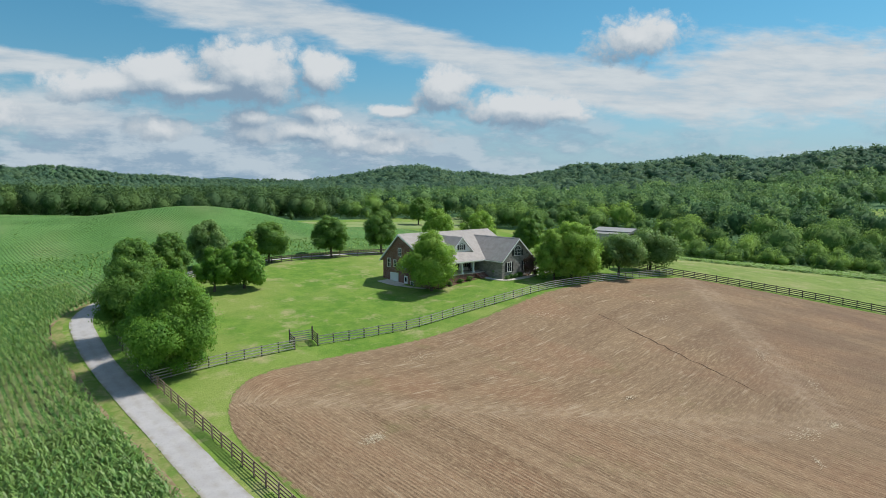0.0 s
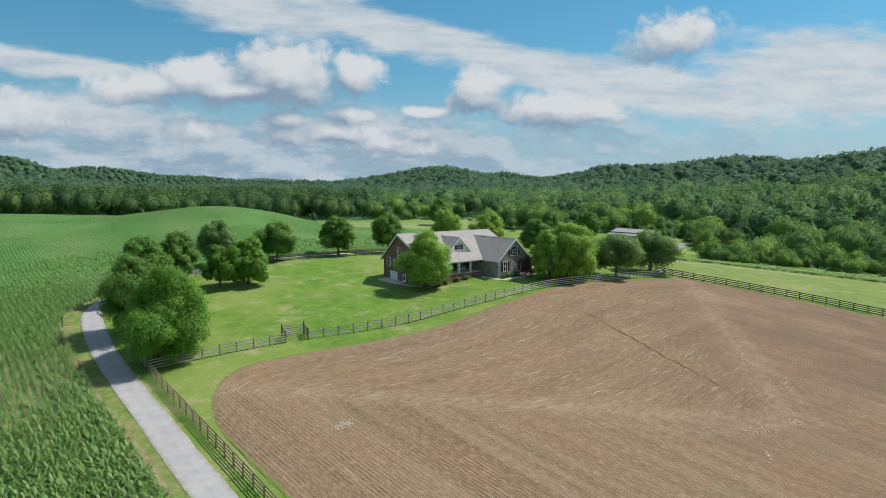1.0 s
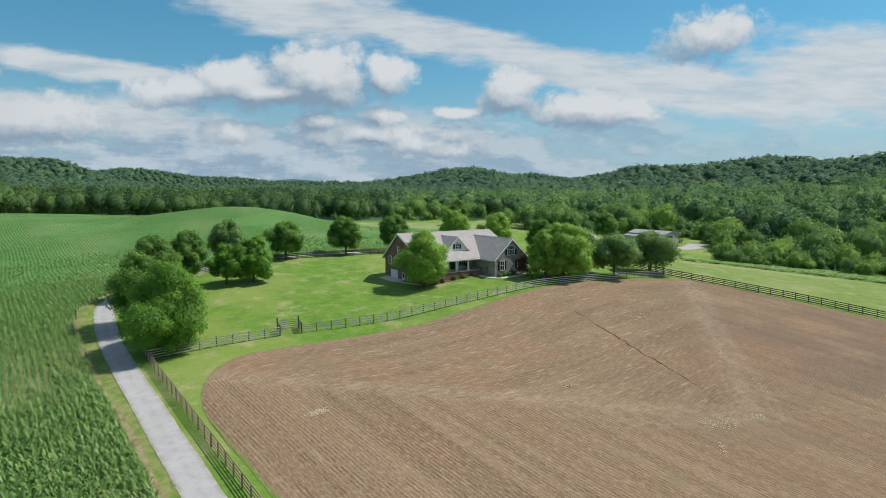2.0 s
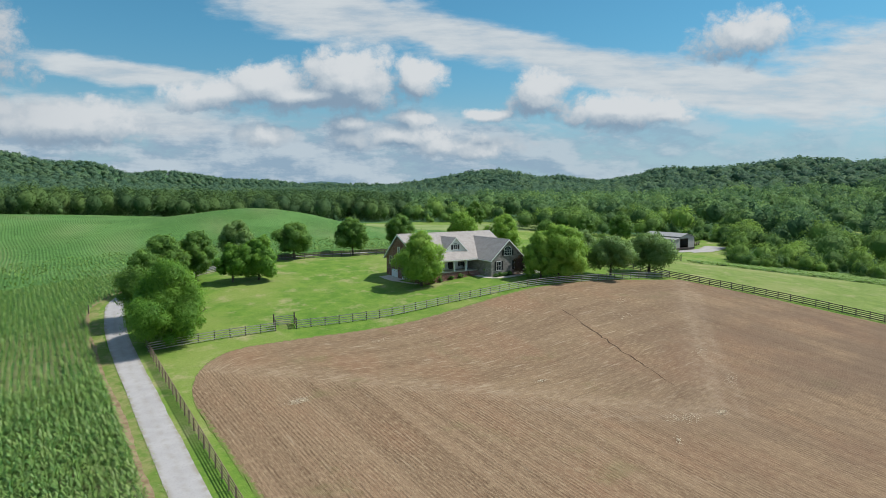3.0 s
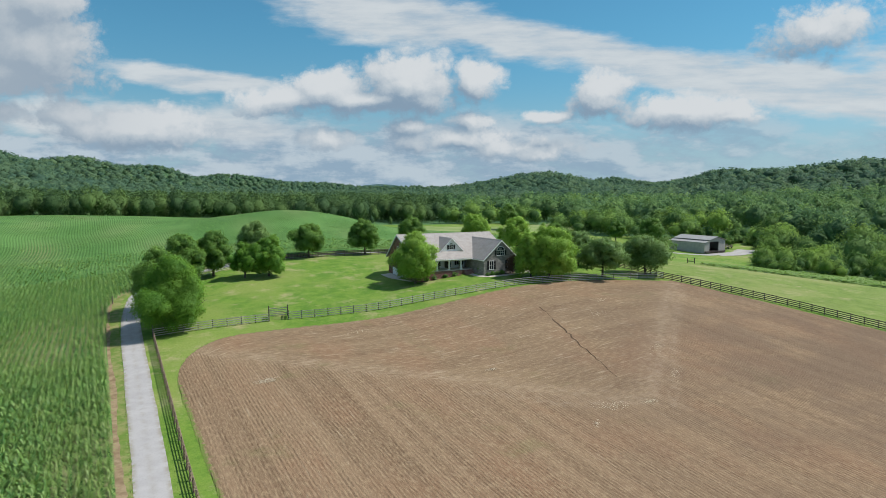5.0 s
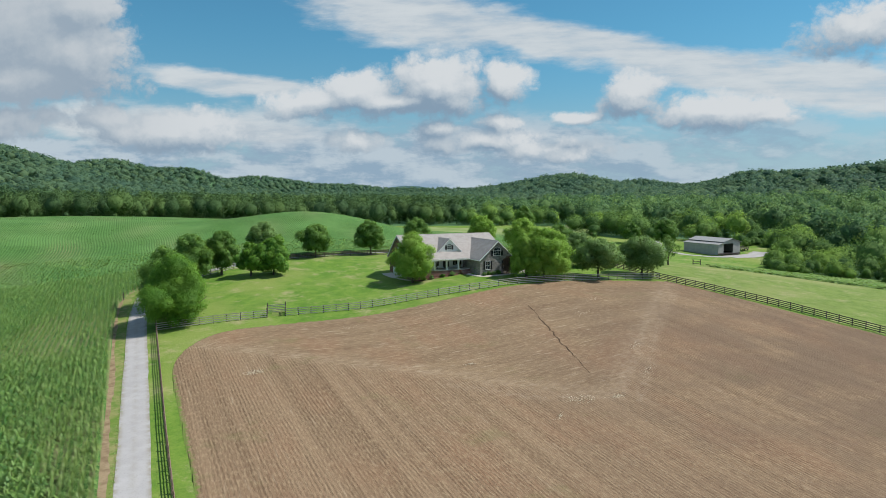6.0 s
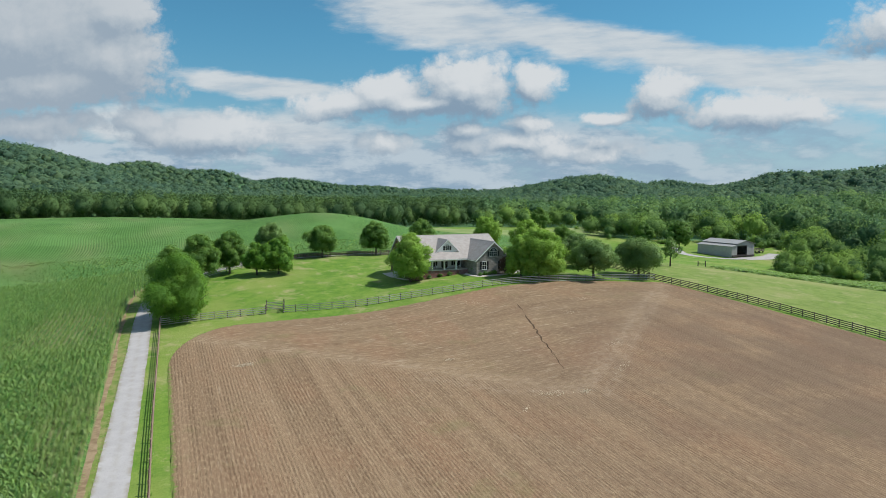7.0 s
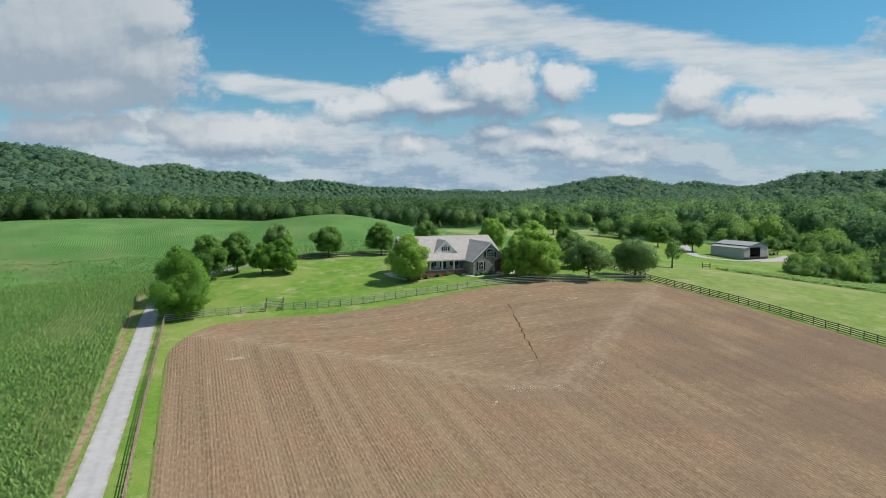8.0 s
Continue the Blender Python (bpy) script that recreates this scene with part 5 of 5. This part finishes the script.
slab_path("pavement", [(83.0, 81.2), (83.3, 79.0), (84.4, 77.3), (86.5, 76.6), (89.5, 76.6), (93.5, 77.8), (97, 80)], 1.25, "pale concrete walkway curving to the porch steps", M["concrete"])
slab_path("patio", [(69.9, 94.6), (69.9, 92.0), (70.1, 89.0)], 2.4, "pale concrete apron before the garage door", M["concrete"])
slab_path("walkway", [(69.6, 89.0), (70.2, 86.0), (70.9, 83.6)], 0.8, "narrow pale concrete path round the house corner", M["concrete"])
strip("planting_bed", [(84.6, 77.55), (87, 77.7), (91.8, 77.7)], 0.85, 0.045, M["mulch"], 0.05, 4, label="brown mulch bed along the stone wall", category="flower bed", kind="structure")
strip("planting_bed", [(71.8, 81.9), (76, 81.9), (81.2, 81.9)], 1.2, 0.045, M["mulch"], 0.05, 5, label="brown mulch bed along the brick porch", category="flower bed", kind="structure")
strip("farm_lane", [(248, 198), (234, 179), (225, 164), (224, 153), (231, 145.5), (246, 143.5), (262, 146)], 4.2, 0.05, M["gravel"], 0.3, 6, label="pale gravel lane leading to the barn", category="lane", kind="structure")
strip("meadow_strip", [(150, 262), (185, 250), (225, 247), (285, 268)], 34.0, 0.05, M["meadow"], 1.2, 14, 21, label="pale dry grass meadow before the woods", category="meadow", kind="structure")
strip("barn_yard", [(236, 143.5), (250, 143.5), (262, 148)], 8.5, 0.06, M["gravel"], 0.4, 8, label="pale gravel yard before the barn", category="yard", kind="structure")
strip("garage_drive", [(97.0, 96.0), (97.5, 84.0), (97.0, 77.0)], 5.0, 0.05, M["concrete"], 0.05, 12, label="pale concrete drive beside the house", category="driveway", kind="structure")


def shrub(x, y, wide, high, mat, label, seed, leaves=900):
    rng = np.random.default_rng(seed)
    root = thing("shrub", (x, y, lz(x, y)), label=label, category="shrub", group="foundation shrubs")
    masses = puffs(rng, 9, wide, high, 0.05, 0.3)
    v, f, _, facing = leaf_cloud(rng, masses, leaves, 0.11, 0.1)
    v[:, 2] = np.clip(v[:, 2] * high / v[:, 2].max(), 0.02, None)
    ob = mesh_object("foliage", v, f, mat, root, smooth=True, normals=facing)
    attribute(ob, "tint", np.repeat(rng.random(leaves) ** 2 * 0.6, 3))
    bm = bmesh.new()
    for k in range(4):
        a = k * 1.6
        limb(bm, [(0, 0, -0.05), (0.1 * math.cos(a), 0.1 * math.sin(a), high * 0.3), (wide * 0.25 * math.cos(a), wide * 0.25 * math.sin(a), high * 0.7)], 0.03, 0.01, 5)
    part("stem", bm, M["bark"], root)


for i, (x, y, w, h) in enumerate([(84.9, 77.5, 1.1, 0.8), (86.1, 77.6, 1.2, 0.9), (87.2, 77.5, 1.1, 0.8), (88.4, 77.6, 1.2, 1.0), (92.6, 77.3, 1.2, 1.0), (73.0, 81.8, 1.1, 0.8), (75.0, 81.8, 1.1, 0.9), (77.4, 81.8, 1.1, 0.8), (79.6, 81.8, 1.2, 0.9)]):
    shrub(x, y, w, h, M["leaf_dark"] if i % 2 else M["leaf_grey"], "low rounded shrub in the mulch bed", 200 + i)
shrub(90.4, 76.8, 3.4, 4.0, M["leaf_red"], "purple-leaved ornamental bush before the stone wall", 230, 3200)
shrub(85.3, 80.6, 1.6, 1.9, M["leaf_grey"], "grey-green bush beside the porch steps", 231, 1200)


# ---- barn ----
def barn():
    z0 = 4.0
    root = thing("barn", (234.5, 147.8, lz(236, 150)), label="pale grey metal barn with lean-to and open bay", category="barn")
    base = Vector(root.location)
    holder = new("holder")
    L0, L1 = 147.8, 166.0
    lean, main0, main1, ridge = 234.5, 237.5, 247.0, 242.0
    bm = bmesh.new()
    box_part("wall", (lean, L0, z0 - 0.8), (lean + 0.15, L1, z0 + 3.6), M["metal_wall"], holder, "grey metal side wall")
    for i in range(22):
        y = L0 + 0.3 + i * 0.82
        add_box(bm, (lean - 0.03, y, z0 - 0.5), (lean, y + 0.07, z0 + 3.55))
    part("wall_rib", bm, M["metal_wall"], holder)
    box_part("wall", (main1 - 0.15, L0, z0 - 0.8), (main1, L1, z0 + 4.3), M["metal_wall"], holder, "grey metal side wall")
    prism("wall", [(lean + 0.15, z0 - 0.8), (main1, z0 - 0.8), (main1, z0 + 4.3), (ridge, z0 + 5.75), (main0, z0 + 4.4), (lean + 0.15, z0 + 3.6)], "y", L1 - 0.15, L1, M["metal_wall"], holder, "grey metal end wall")
    prism("wall", [(lean + 0.15, z0 - 0.8), (main0, z0 - 0.8), (main0, z0 + 4.35), (lean + 0.15, z0 + 3.6)], "y", L0, L0 + 0.15, M["metal_wall"], holder, "grey metal end wall")
    prism("wall", [(main0, z0 + 3.9), (main0 + 5.5, z0 + 3.9), (main0 + 5.5, z0 - 0.8), (main1 - 0.15, z0 - 0.8), (main1 - 0.15, z0 + 4.25), (ridge, z0 + 5.7), (main0, z0 + 4.4)], "y", L0, L0 + 0.15, M["metal_wall"], holder, "grey metal front with open bay")
    box_part("partition", (main0, L0 + 0.15, z0 - 0.5), (main0 + 0.1, L1 - 0.15, z0 + 4.2), M["interior"], holder)
    box_part("floor_slab", (lean + 0.15, L0 - 0.5, z0 - 0.5), (main1 - 0.15, L1 - 0.15, z0 + 0.02), M["interior"], holder)
    roof_slab("roof", (main0 + 0.1, z0 + 4.35), (lean - 0.35, z0 + 3.65), (L0 - 0.4, L1 + 0.4), "y", 0.1, M["metal_roof"], holder, "pale metal lean-to roof")
    roof_slab("roof", (ridge, z0 + 5.95), (main0 - 0.4, z0 + 4.65), (L0 - 0.4, L1 + 0.4), "y", 0.1, M["metal_roof"], holder, "pale metal roof")
    roof_slab("roof", (ridge, z0 + 5.95), (main1 + 0.4, z0 + 4.55), (L0 - 0.4, L1 + 0.4), "y", 0.1, M["metal_roof"], holder, "pale metal roof")
    prism("ridge_cap", [(ridge - 0.2, z0 + 5.9), (ridge, z0 + 6.0), (ridge + 0.2, z0 + 5.9)], "y", L0 - 0.4, L1 + 0.4, M["metal_roof"], holder)
    for ob in list(holder.children):
        ob.parent = root
        ob.location -= base
    bpy.data.objects.remove(holder)


barn()


def rail_stub(x, y):
    """A leftover stretch of two posts and rails in the pasture."""
    root = thing("rail_stub", (x, y, lz(x, y)), label="short leftover wooden rail fence in the pasture", category="fence")
    for dx in (-1.1, 1.1):
        ob = new("post", POST)
        ob.parent = root
        ob.location = (dx, -dx * 0.3, 0.7)
        ob.scale = (1.6, 1.6, 1.1)
    for z in (0.5, 1.0):
        ob = new("rail", RAIL)
        ob.parent = root
        ob.location = (0, -0.1, z)
        ob.rotation_euler = (0, 0, math.atan2(-0.3, 1))
        ob.scale = (2.4, 1, 1)


rail_stub(167, 97)

# ---- crops ----
def crop_edge(y):
    """Right-hand edge of the corn field as x by y."""
    return np.interp(y, [-90, 0, 12, 50, 80, 97, 105, 112, 118, 124, 126.5, 134, 160, 200, 226, 232, 275, 318, 400], [15.7, 15.6, 15.7, 16.0, 16.1, 16.9, 18.9, 24.5, 34.0, 46.0, 96.0, 125.0, 150.0, 178.0, 180.0, 150.0, 136.0, 92.0, 92.0])


def corn_template(rng, blades, high):
    """A corn plant: a stalk and arching blades. Triangles."""
    v, f = [], []
    def quad(a, b, c, d):
        i = len(v)
        v.extend((a, b, c, d))
        f.extend(((i, i + 1, i + 2), (i, i + 2, i + 3)))
    turn = rng.uniform(0, 6.28)
    for k in range(blades):
        a = turn + (k % 2) * math.pi + rng.uniform(-0.6, 0.6)
        d, s = np.array([math.cos(a), math.sin(a), 0]), np.array([-math.sin(a), math.cos(a), 0])
        z = high * (0.25 + 0.6 * k / blades)
        long = high * rng.uniform(0.45, 0.65)
        w = 0.062 * high / 1.4
        p0 = np.array([0, 0, z])
        p1 = p0 + d * long * 0.45 + np.array([0, 0, long * 0.42])
        p2 = p0 + d * long + np.array([0, 0, long * rng.uniform(0.0, 0.3)])
        quad(p0 - s * w * 0.6, p0 + s * w * 0.6, p1 + s * w, p1 - s * w)
        quad(p1 - s * w, p1 + s * w, p2 + s * 0.01, p2 - s * 0.01)
    r = 0.018
    quad(np.array([-r, 0, 0]), np.array([r, 0, 0]), np.array([r * 0.5, 0, high * 0.9]), np.array([-r * 0.5, 0, high * 0.9]))
    return np.array(v), np.array(f)


def plant(name, xs, ys, scale, templates, rng, label, tint, mat=None, soft=False):
    which = rng.integers(0, len(templates), len(xs))
    vs, fs, ts, ns, base = [], [], [], [], 0
    zs = land(xs, ys)
    for k, (v, f) in enumerate(templates):
        m = which == k
        count = int(m.sum())
        a = rng.random(count) * 6.283
        c, s = np.cos(a)[:, None] * scale[m][:, None], np.sin(a)[:, None] * scale[m][:, None]
        q = np.empty((count, len(v), 3))
        q[..., 0] = v[None, :, 0] * c - v[None, :, 1] * s + xs[m][:, None]
        q[..., 1] = v[None, :, 0] * s + v[None, :, 1] * c + ys[m][:, None]
        q[..., 2] = v[None, :, 2] * scale[m][:, None] + zs[m][:, None] + 0.02
        vs.append(q.reshape(-1, 3))
        fs.append((f[None] + (np.arange(count) * len(v))[:, None, None] + base).reshape(-1, 3))
        ts.append(np.repeat(tint[m], len(v)))
        lean = rng.normal(0, 0.35, (count, 1, 3)) + np.array([0, 0, 1.0])
        ns.append(np.broadcast_to(lean / np.linalg.norm(lean, axis=2)[..., None], q.shape).reshape(-1, 3))
        base += count * len(v)
    ob = mesh_object(name, np.concatenate(vs), np.concatenate(fs), mat or M["corn"], smooth=soft, normals=np.concatenate(ns) if soft else None, label=label, category="crop", kind="stuff")
    attribute(ob, "tint", np.concatenate(ts))


def patchy(x, y):
    """How thin the stand is: a slow wandering field, thinner near the driveway, with one poor patch far out."""
    calm = np.interp(y, [60, 125], [1.05, 0.62])
    streak = 0.30 * np.exp(-((x - 12.2 - 0.6 * np.sin(y * 0.11)) / 0.9) ** 2 - ((y - 27) / 9) ** 2) + 0.22 * np.exp(-((x - 4.0 - 2.0 * np.sin(y * 0.08)) / 2.2) ** 2 - ((y - 78) / 12) ** 2)
    return np.clip(wander(x, y) * calm + streak + 0.9 * np.exp(-((x + 44) / 30) ** 2 - ((y - 163) / 10) ** 2), 0, 1)


def wander(x, y):
    """Where the stand is thin: a slow wandering field between 0 and 1."""
    return 0.5 + 0.5 * np.sin(x * 0.21 + 1.3 * np.sin(y * 0.045)) * np.sin(y * 0.067 + 2.0 + 1.1 * np.sin(x * 0.09))


def tuft_template(rng, blades, high):
    """A far corn plant: a few broad arching leaves."""
    v, f = [], []
    for k in range(blades):
        a = rng.uniform(0, 6.283)
        d, s = np.array([math.cos(a), math.sin(a), 0]), np.array([-math.sin(a), math.cos(a), 0])
        p = np.array([0, 0, high * rng.uniform(0.35, 0.7)])
        q = p + d * rng.uniform(0.35, 0.6) + np.array([0, 0, high * rng.uniform(0.05, 0.4)])
        w = rng.uniform(0.10, 0.17)
        i = len(v)
        v.extend((p + s * w * 0.5, p - s * w * 0.5, q - s * w, q + s * w))
        f.extend(((i, i + 1, i + 2), (i, i + 2, i + 3)))
    return np.array(v), np.array(f)


def plant_corn():
    rng = np.random.default_rng(31)
    # the closed lower leaves under the whole crop; it comes down to the ground at its edges
    ys = np.concatenate([np.arange(-90, 140, 1.5), np.arange(140, 319, 3.0)])
    u = np.concatenate([np.linspace(0, 0.012, 8), np.linspace(0.015, 1, 110) ** 1.5])
    edge = crop_edge(ys)[:, None]
    x = edge - u[None, :] * (edge + 330)
    y = np.broadcast_to(ys[:, None], x.shape)
    thin = np.clip(patchy(x, y) ** 3, 0, 1)
    body = np.clip((edge - x) / 2.2, 0, 1) * np.clip((y + 90) / 4, 0, 1)
    lift = 0.05 + (np.interp(y, [60, 130], [0.62, 0.85]) + 0.1 * np.sin(x * 3.1) * np.sin(y * 2.3)) * body * (1 - 0.4 * thin)
    ob = sheet("corn_understory", x, y, lift, M["understory"], label="closed lower leaves and soil of the corn field", category="crop", kind="stuff")
    attribute(ob, "thin", np.clip(thin * 1.3 + (1 - body) * 0.9 + np.interp(y, [45, 100], [0.45, 0.0]), 0, 1).ravel())
    near_t = [corn_template(rng, 8, 1.45) for _ in range(8)]
    mid_t = [corn_template(rng, 5, 1.4) for _ in range(8)]
    far_t = [tuft_template(rng, 4, 1.35) for _ in range(8)]

    def stand(x0, x1, y0, y1, row, gap, bare):
        gx_, gy_ = np.meshgrid(np.arange(x0, x1, row), np.arange(y0, y1, gap))
        gx_ = gx_ + rng.normal(0, 0.06, gx_.shape)
        gy_ = gy_ + rng.uniform(-gap / 2, gap / 2, gx_.shape)
        gx_, gy_ = gx_.ravel(), gy_.ravel()
        keep = (gx_ < crop_edge(gy_)) & (rng.random(len(gx_)) > bare * patchy(gx_, gy_) ** 3)
        return gx_[keep], gy_[keep]

    fields = (
        (stand(-9.7, 17, 5, 64, 0.76, 0.25, 0.45), near_t, 0.85, 1.2, "dense green corn plants in rows beside the driveway"),
        (stand(-45.4, 26, 64, 128, 0.76, 0.50, 0.4), mid_t, 0.9, 1.25, "dense green corn plants in rows"),
        (stand(-150, -45, 40, 130, 0.76, 1.4, 0.5), far_t, 0.7, 1.0, "green corn rows over the rolling field"),
        (stand(-120, 150, 128, 165, 0.76, 1.3, 0.4), far_t, 0.75, 1.0, "green corn rows at the foot of the hill"),
        (stand(-190, 180, 165, 232, 0.76, 2.6, 0.4), far_t, 0.62, 0.82, "green corn rows over the round hill"),
        (stand(-270, 150, 232, 318, 1.52, 2.6, 0.3), far_t, 0.62, 0.82, "green corn rows before the woodland"),
    )
    for (x, y), t, s0, s1, label in fields:
        thin = patchy(x, y) ** 3
        plant("corn_crop", x, y, rng.uniform(s0, s1, len(x)) * (1 - 0.25 * thin), t, rng, label, np.clip(rng.random(len(x)) ** 2 * 0.5 + 0.3 * thin, 0, 1), soft=t is far_t)


plant_corn()


def plant_strip():
    """The low leafy strip between the pasture and the wood."""
    rng = np.random.default_rng(8)
    y = rng.uniform(-10, 95, 7000)
    near = np.interp(y, [-10, 45, 60, 72, 80, 90, 95], [190, 188, 183, 175, 170.5, 166.5, 168])
    far = np.interp(y, [-10, 50, 76, 88, 95], [214, 210, 206, 190, 178])
    x = near + (far - near) * rng.random(len(y)) + rng.normal(0, 0.5, len(y))
    ys = np.arange(-10, 96, 2.0)
    n0 = np.interp(ys, [-10, 45, 60, 72, 80, 90, 95], [190, 188, 183, 175, 170.5, 166.5, 168]) + 0.8
    n1 = np.interp(ys, [-10, 50, 76, 88, 95], [216, 213, 209, 192, 180])
    u = np.linspace(0, 1, 16)
    x0 = n0[:, None] + (n1 - n0)[:, None] * u[None, :]
    lift = 0.04 + 0.42 * np.clip(u * 12, 0, 1)[None, :] * np.clip((96 - ys) / 6, 0, 1)[:, None] + 0.06 * np.sin(x0 * 2.1)
    under = sheet("low_crop_understory", x0, np.broadcast_to(ys[:, None], x0.shape), lift, M["weeds"], label="closed low leaves of the strip crop", category="crop", kind="stuff")
    attribute(under, "tint", np.full(x0.size, 0.3))
    t = [tuft_template(rng, 5, 0.62) for _ in range(8)]
    plant("low_crop", x, y, rng.uniform(0.7, 1.3, len(x)), t, rng, "low light-green leafy crop strip before the woods", rng.random(len(x)) * 0.7, M["weeds"])


plant_strip()


# ---- small things ----
def tufts():
    """Longer uncut grass along fences and driveway."""
    rng = np.random.default_rng(91)
    lines = []
    road = course(ROAD[:10], 0.30)
    way = np.gradient(road, axis=0)
    way /= np.linalg.norm(way, axis=1)[:, None]
    side = np.stack([way[:, 1], -way[:, 0]], -1)
    for s in (-1,):
        lines.append(road + side * (s * (1.52 + rng.normal(0, 0.10, len(road))))[:, None])
    for pts in ([(21.35, -60), (21.5, 25), (21.9, 50), (22.3, 73.0)], [(22.3, 73.0), (31, 73.1), (39.6, 72.4)], [(42.6, 71.8), (50, 70.2), (57, 69.0), (66, 68.9), (76, 68.6), (86, 68.7), (98, 67.8), (109, 67.0), (121.7, 65.7)], [(121.7, 65.7), (124.2, 53), (126.6, 40.5), (127.9, 29), (129.0, 18), (131, -6)]):
        line = course(pts, 0.30)
        lines.append(line + rng.normal(0, 0.14, line.shape))
    p = np.concatenate(lines)
    p = p[rng.random(len(p)) < 0.5]
    count, blades = len(p), 7
    a = rng.uniform(0, 6.283, (count, blades))
    out = rng.uniform(0.03, 0.20, (count, blades))
    tall = rng.uniform(0.06, 0.18, (count, blades)) * rng.uniform(0.5, 1.2, (count, 1))
    x, y = p[:, :1] + np.cos(a) * out * 0.5, p[:, 1:] + np.sin(a) * out * 0.5
    z = np.broadcast_to((land(p[:, 0], p[:, 1]) + 0.03)[:, None], x.shape)
    w = rng.uniform(0.02, 0.05, (count, blades))
    sx, sy = -np.sin(a) * w, np.cos(a) * w
    v = np.stack([np.stack([x + sx, y + sy, z], -1), np.stack([x - sx, y - sy, z], -1), np.stack([x + np.cos(a) * out, y + np.sin(a) * out, z + tall], -1)], 2).reshape(-1, 3)
    ob = mesh_object("grass_tufts", v, np.arange(len(v)).reshape(-1, 3), M["weeds"], label="uncut grass tufts along fences and driveway", category="grass", kind="stuff")
    attribute(ob, "tint", np.repeat(rng.random(count), blades * 3))


tufts()


def rocking_chair(x, y, z, turn):
    root = thing("rocking_chair", (x, y, z), label="dark wooden rocking chair on the porch", category="chair", group="porch chairs")
    root.rotation_euler = (0, 0, turn)
    box_part("seat", (-0.27, -0.25, 0.40), (0.27, 0.25, 0.44), M["dark_door"], root)
    for k in range(5):
        box_part("back_slat", (-0.24 + k * 0.1, 0.23, 0.46), (-0.16 + k * 0.1, 0.26, 1.12), M["dark_door"], root)
    box_part("top_rail", (-0.27, 0.22, 1.10), (0.27, 0.27, 1.18), M["dark_door"], root)
    for s in (-1, 1):
        for dy in (-0.22, 0.22):
            box_part("leg", (s * 0.25 - 0.025, dy - 0.025, 0.08), (s * 0.25 + 0.025, dy + 0.025, 0.62 if dy < 0 else 1.12), M["dark_door"], root)
        box_part("armrest", (s * 0.27 - 0.05, -0.27, 0.62), (s * 0.27 + 0.05, 0.24, 0.66), M["dark_door"], root)
        bm = bmesh.new()
        limb(bm, [(s * 0.25, -0.42, 0.07), (s * 0.25, -0.2, 0.03), (s * 0.25, 0.1, 0.025), (s * 0.25, 0.45, 0.10)], 0.025, 0.025, 6)
        part("rocker", bm, M["dark_door"], root)


for cx in (74.6, 77.4, 82.9):
    rocking_chair(cx, 84.9, 12.32, 0.0)


def utility_box(x, y):
    root = thing("utility_box", (x, y, lz(x, y)), label="grey metal utility box on the grass beside the house", category="utility box")
    box_part("cabinet", (-0.45, -0.4, 0.08), (0.45, 0.4, 0.95), M["metal_wall"], root)
    box_part("lid", (-0.5, -0.45, 0.95), (0.5, 0.45, 1.02), M["metal_roof"], root)
    box_part("plinth", (-0.55, -0.5, -0.15), (0.55, 0.5, 0.08), M["concrete"], root)


utility_box(109.0, 84.3)


def wagon(x, y, turn):
    """A low farm trailer with slatted sides."""
    root = thing("farm_trailer", (x, y, lz(x, y) + 0.05), label="dark flat farm trailer parked beside the barn", category="trailer")
    root.rotation_euler = (0, 0, turn)
    box_part("bed", (-2.6, -1.1, 0.75), (2.6, 1.1, 0.90), M["wood"], root)
    for s in (-1, 1):
        for k in range(3):
            box_part("side_board", (-2.6, s * 1.06 - 0.03, 1.0 + k * 0.28), (2.6, s * 1.06 + 0.03, 1.18 + k * 0.28), M["wood"], root)
        for px in (-2.4, 0, 2.4):
            box_part("stake", (px - 0.05, s * 1.10 - 0.05, 0.75), (px + 0.05, s * 1.10 + 0.05, 1.8), M["wood"], root)
        for px in (-1.6, 1.6):
            bm = bmesh.new()
            bmesh.ops.create_cone(bm, cap_ends=True, segments=18, radius1=0.42, radius2=0.42, depth=0.24, matrix=Matrix.Translation((px, s * 0.95, 0.42)) @ Matrix.Rotation(math.pi / 2, 4, "X"))
            part("wheel", bm, M["shutter"], root, "black rubber wheel")
    box_part("drawbar", (2.6, -0.06, 0.55), (4.2, 0.06, 0.67), M["wood"], root)


wagon(259.0, 155.5, 0.3)


def far_house(x, y, z):
    """A small white house among the woods."""
    root = thing("farmhouse", (x, y, z), label="small white house half hidden in distant woods", category="house")
    root.rotation_euler = (0, 0, 0.5)
    box_part("wall", (-6.5, -4, -4.0), (6.5, 4, 4.0), M["siding"], root)
    prism("gable", [(-4, 4.0), (4, 4.0), (0, 6.6)], "x", -6.5, 6.5, M["siding"], root)
    for s in (-1, 1):
        roof_slab("roof", (0, 7.0), (s * 4.6, 3.9), (-7.0, 7.0), "x", 0.2, M["metal_roof"], root, "pale metal roof")
    for px in (-4, -1.4, 1.4, 4):
        box_part("window", (px - 0.5, -4.06, 1.2), (px + 0.5, -4.0, 2.7), M["glass"], root)


far_house(535, 407, lz(535, 407) + 1.5)
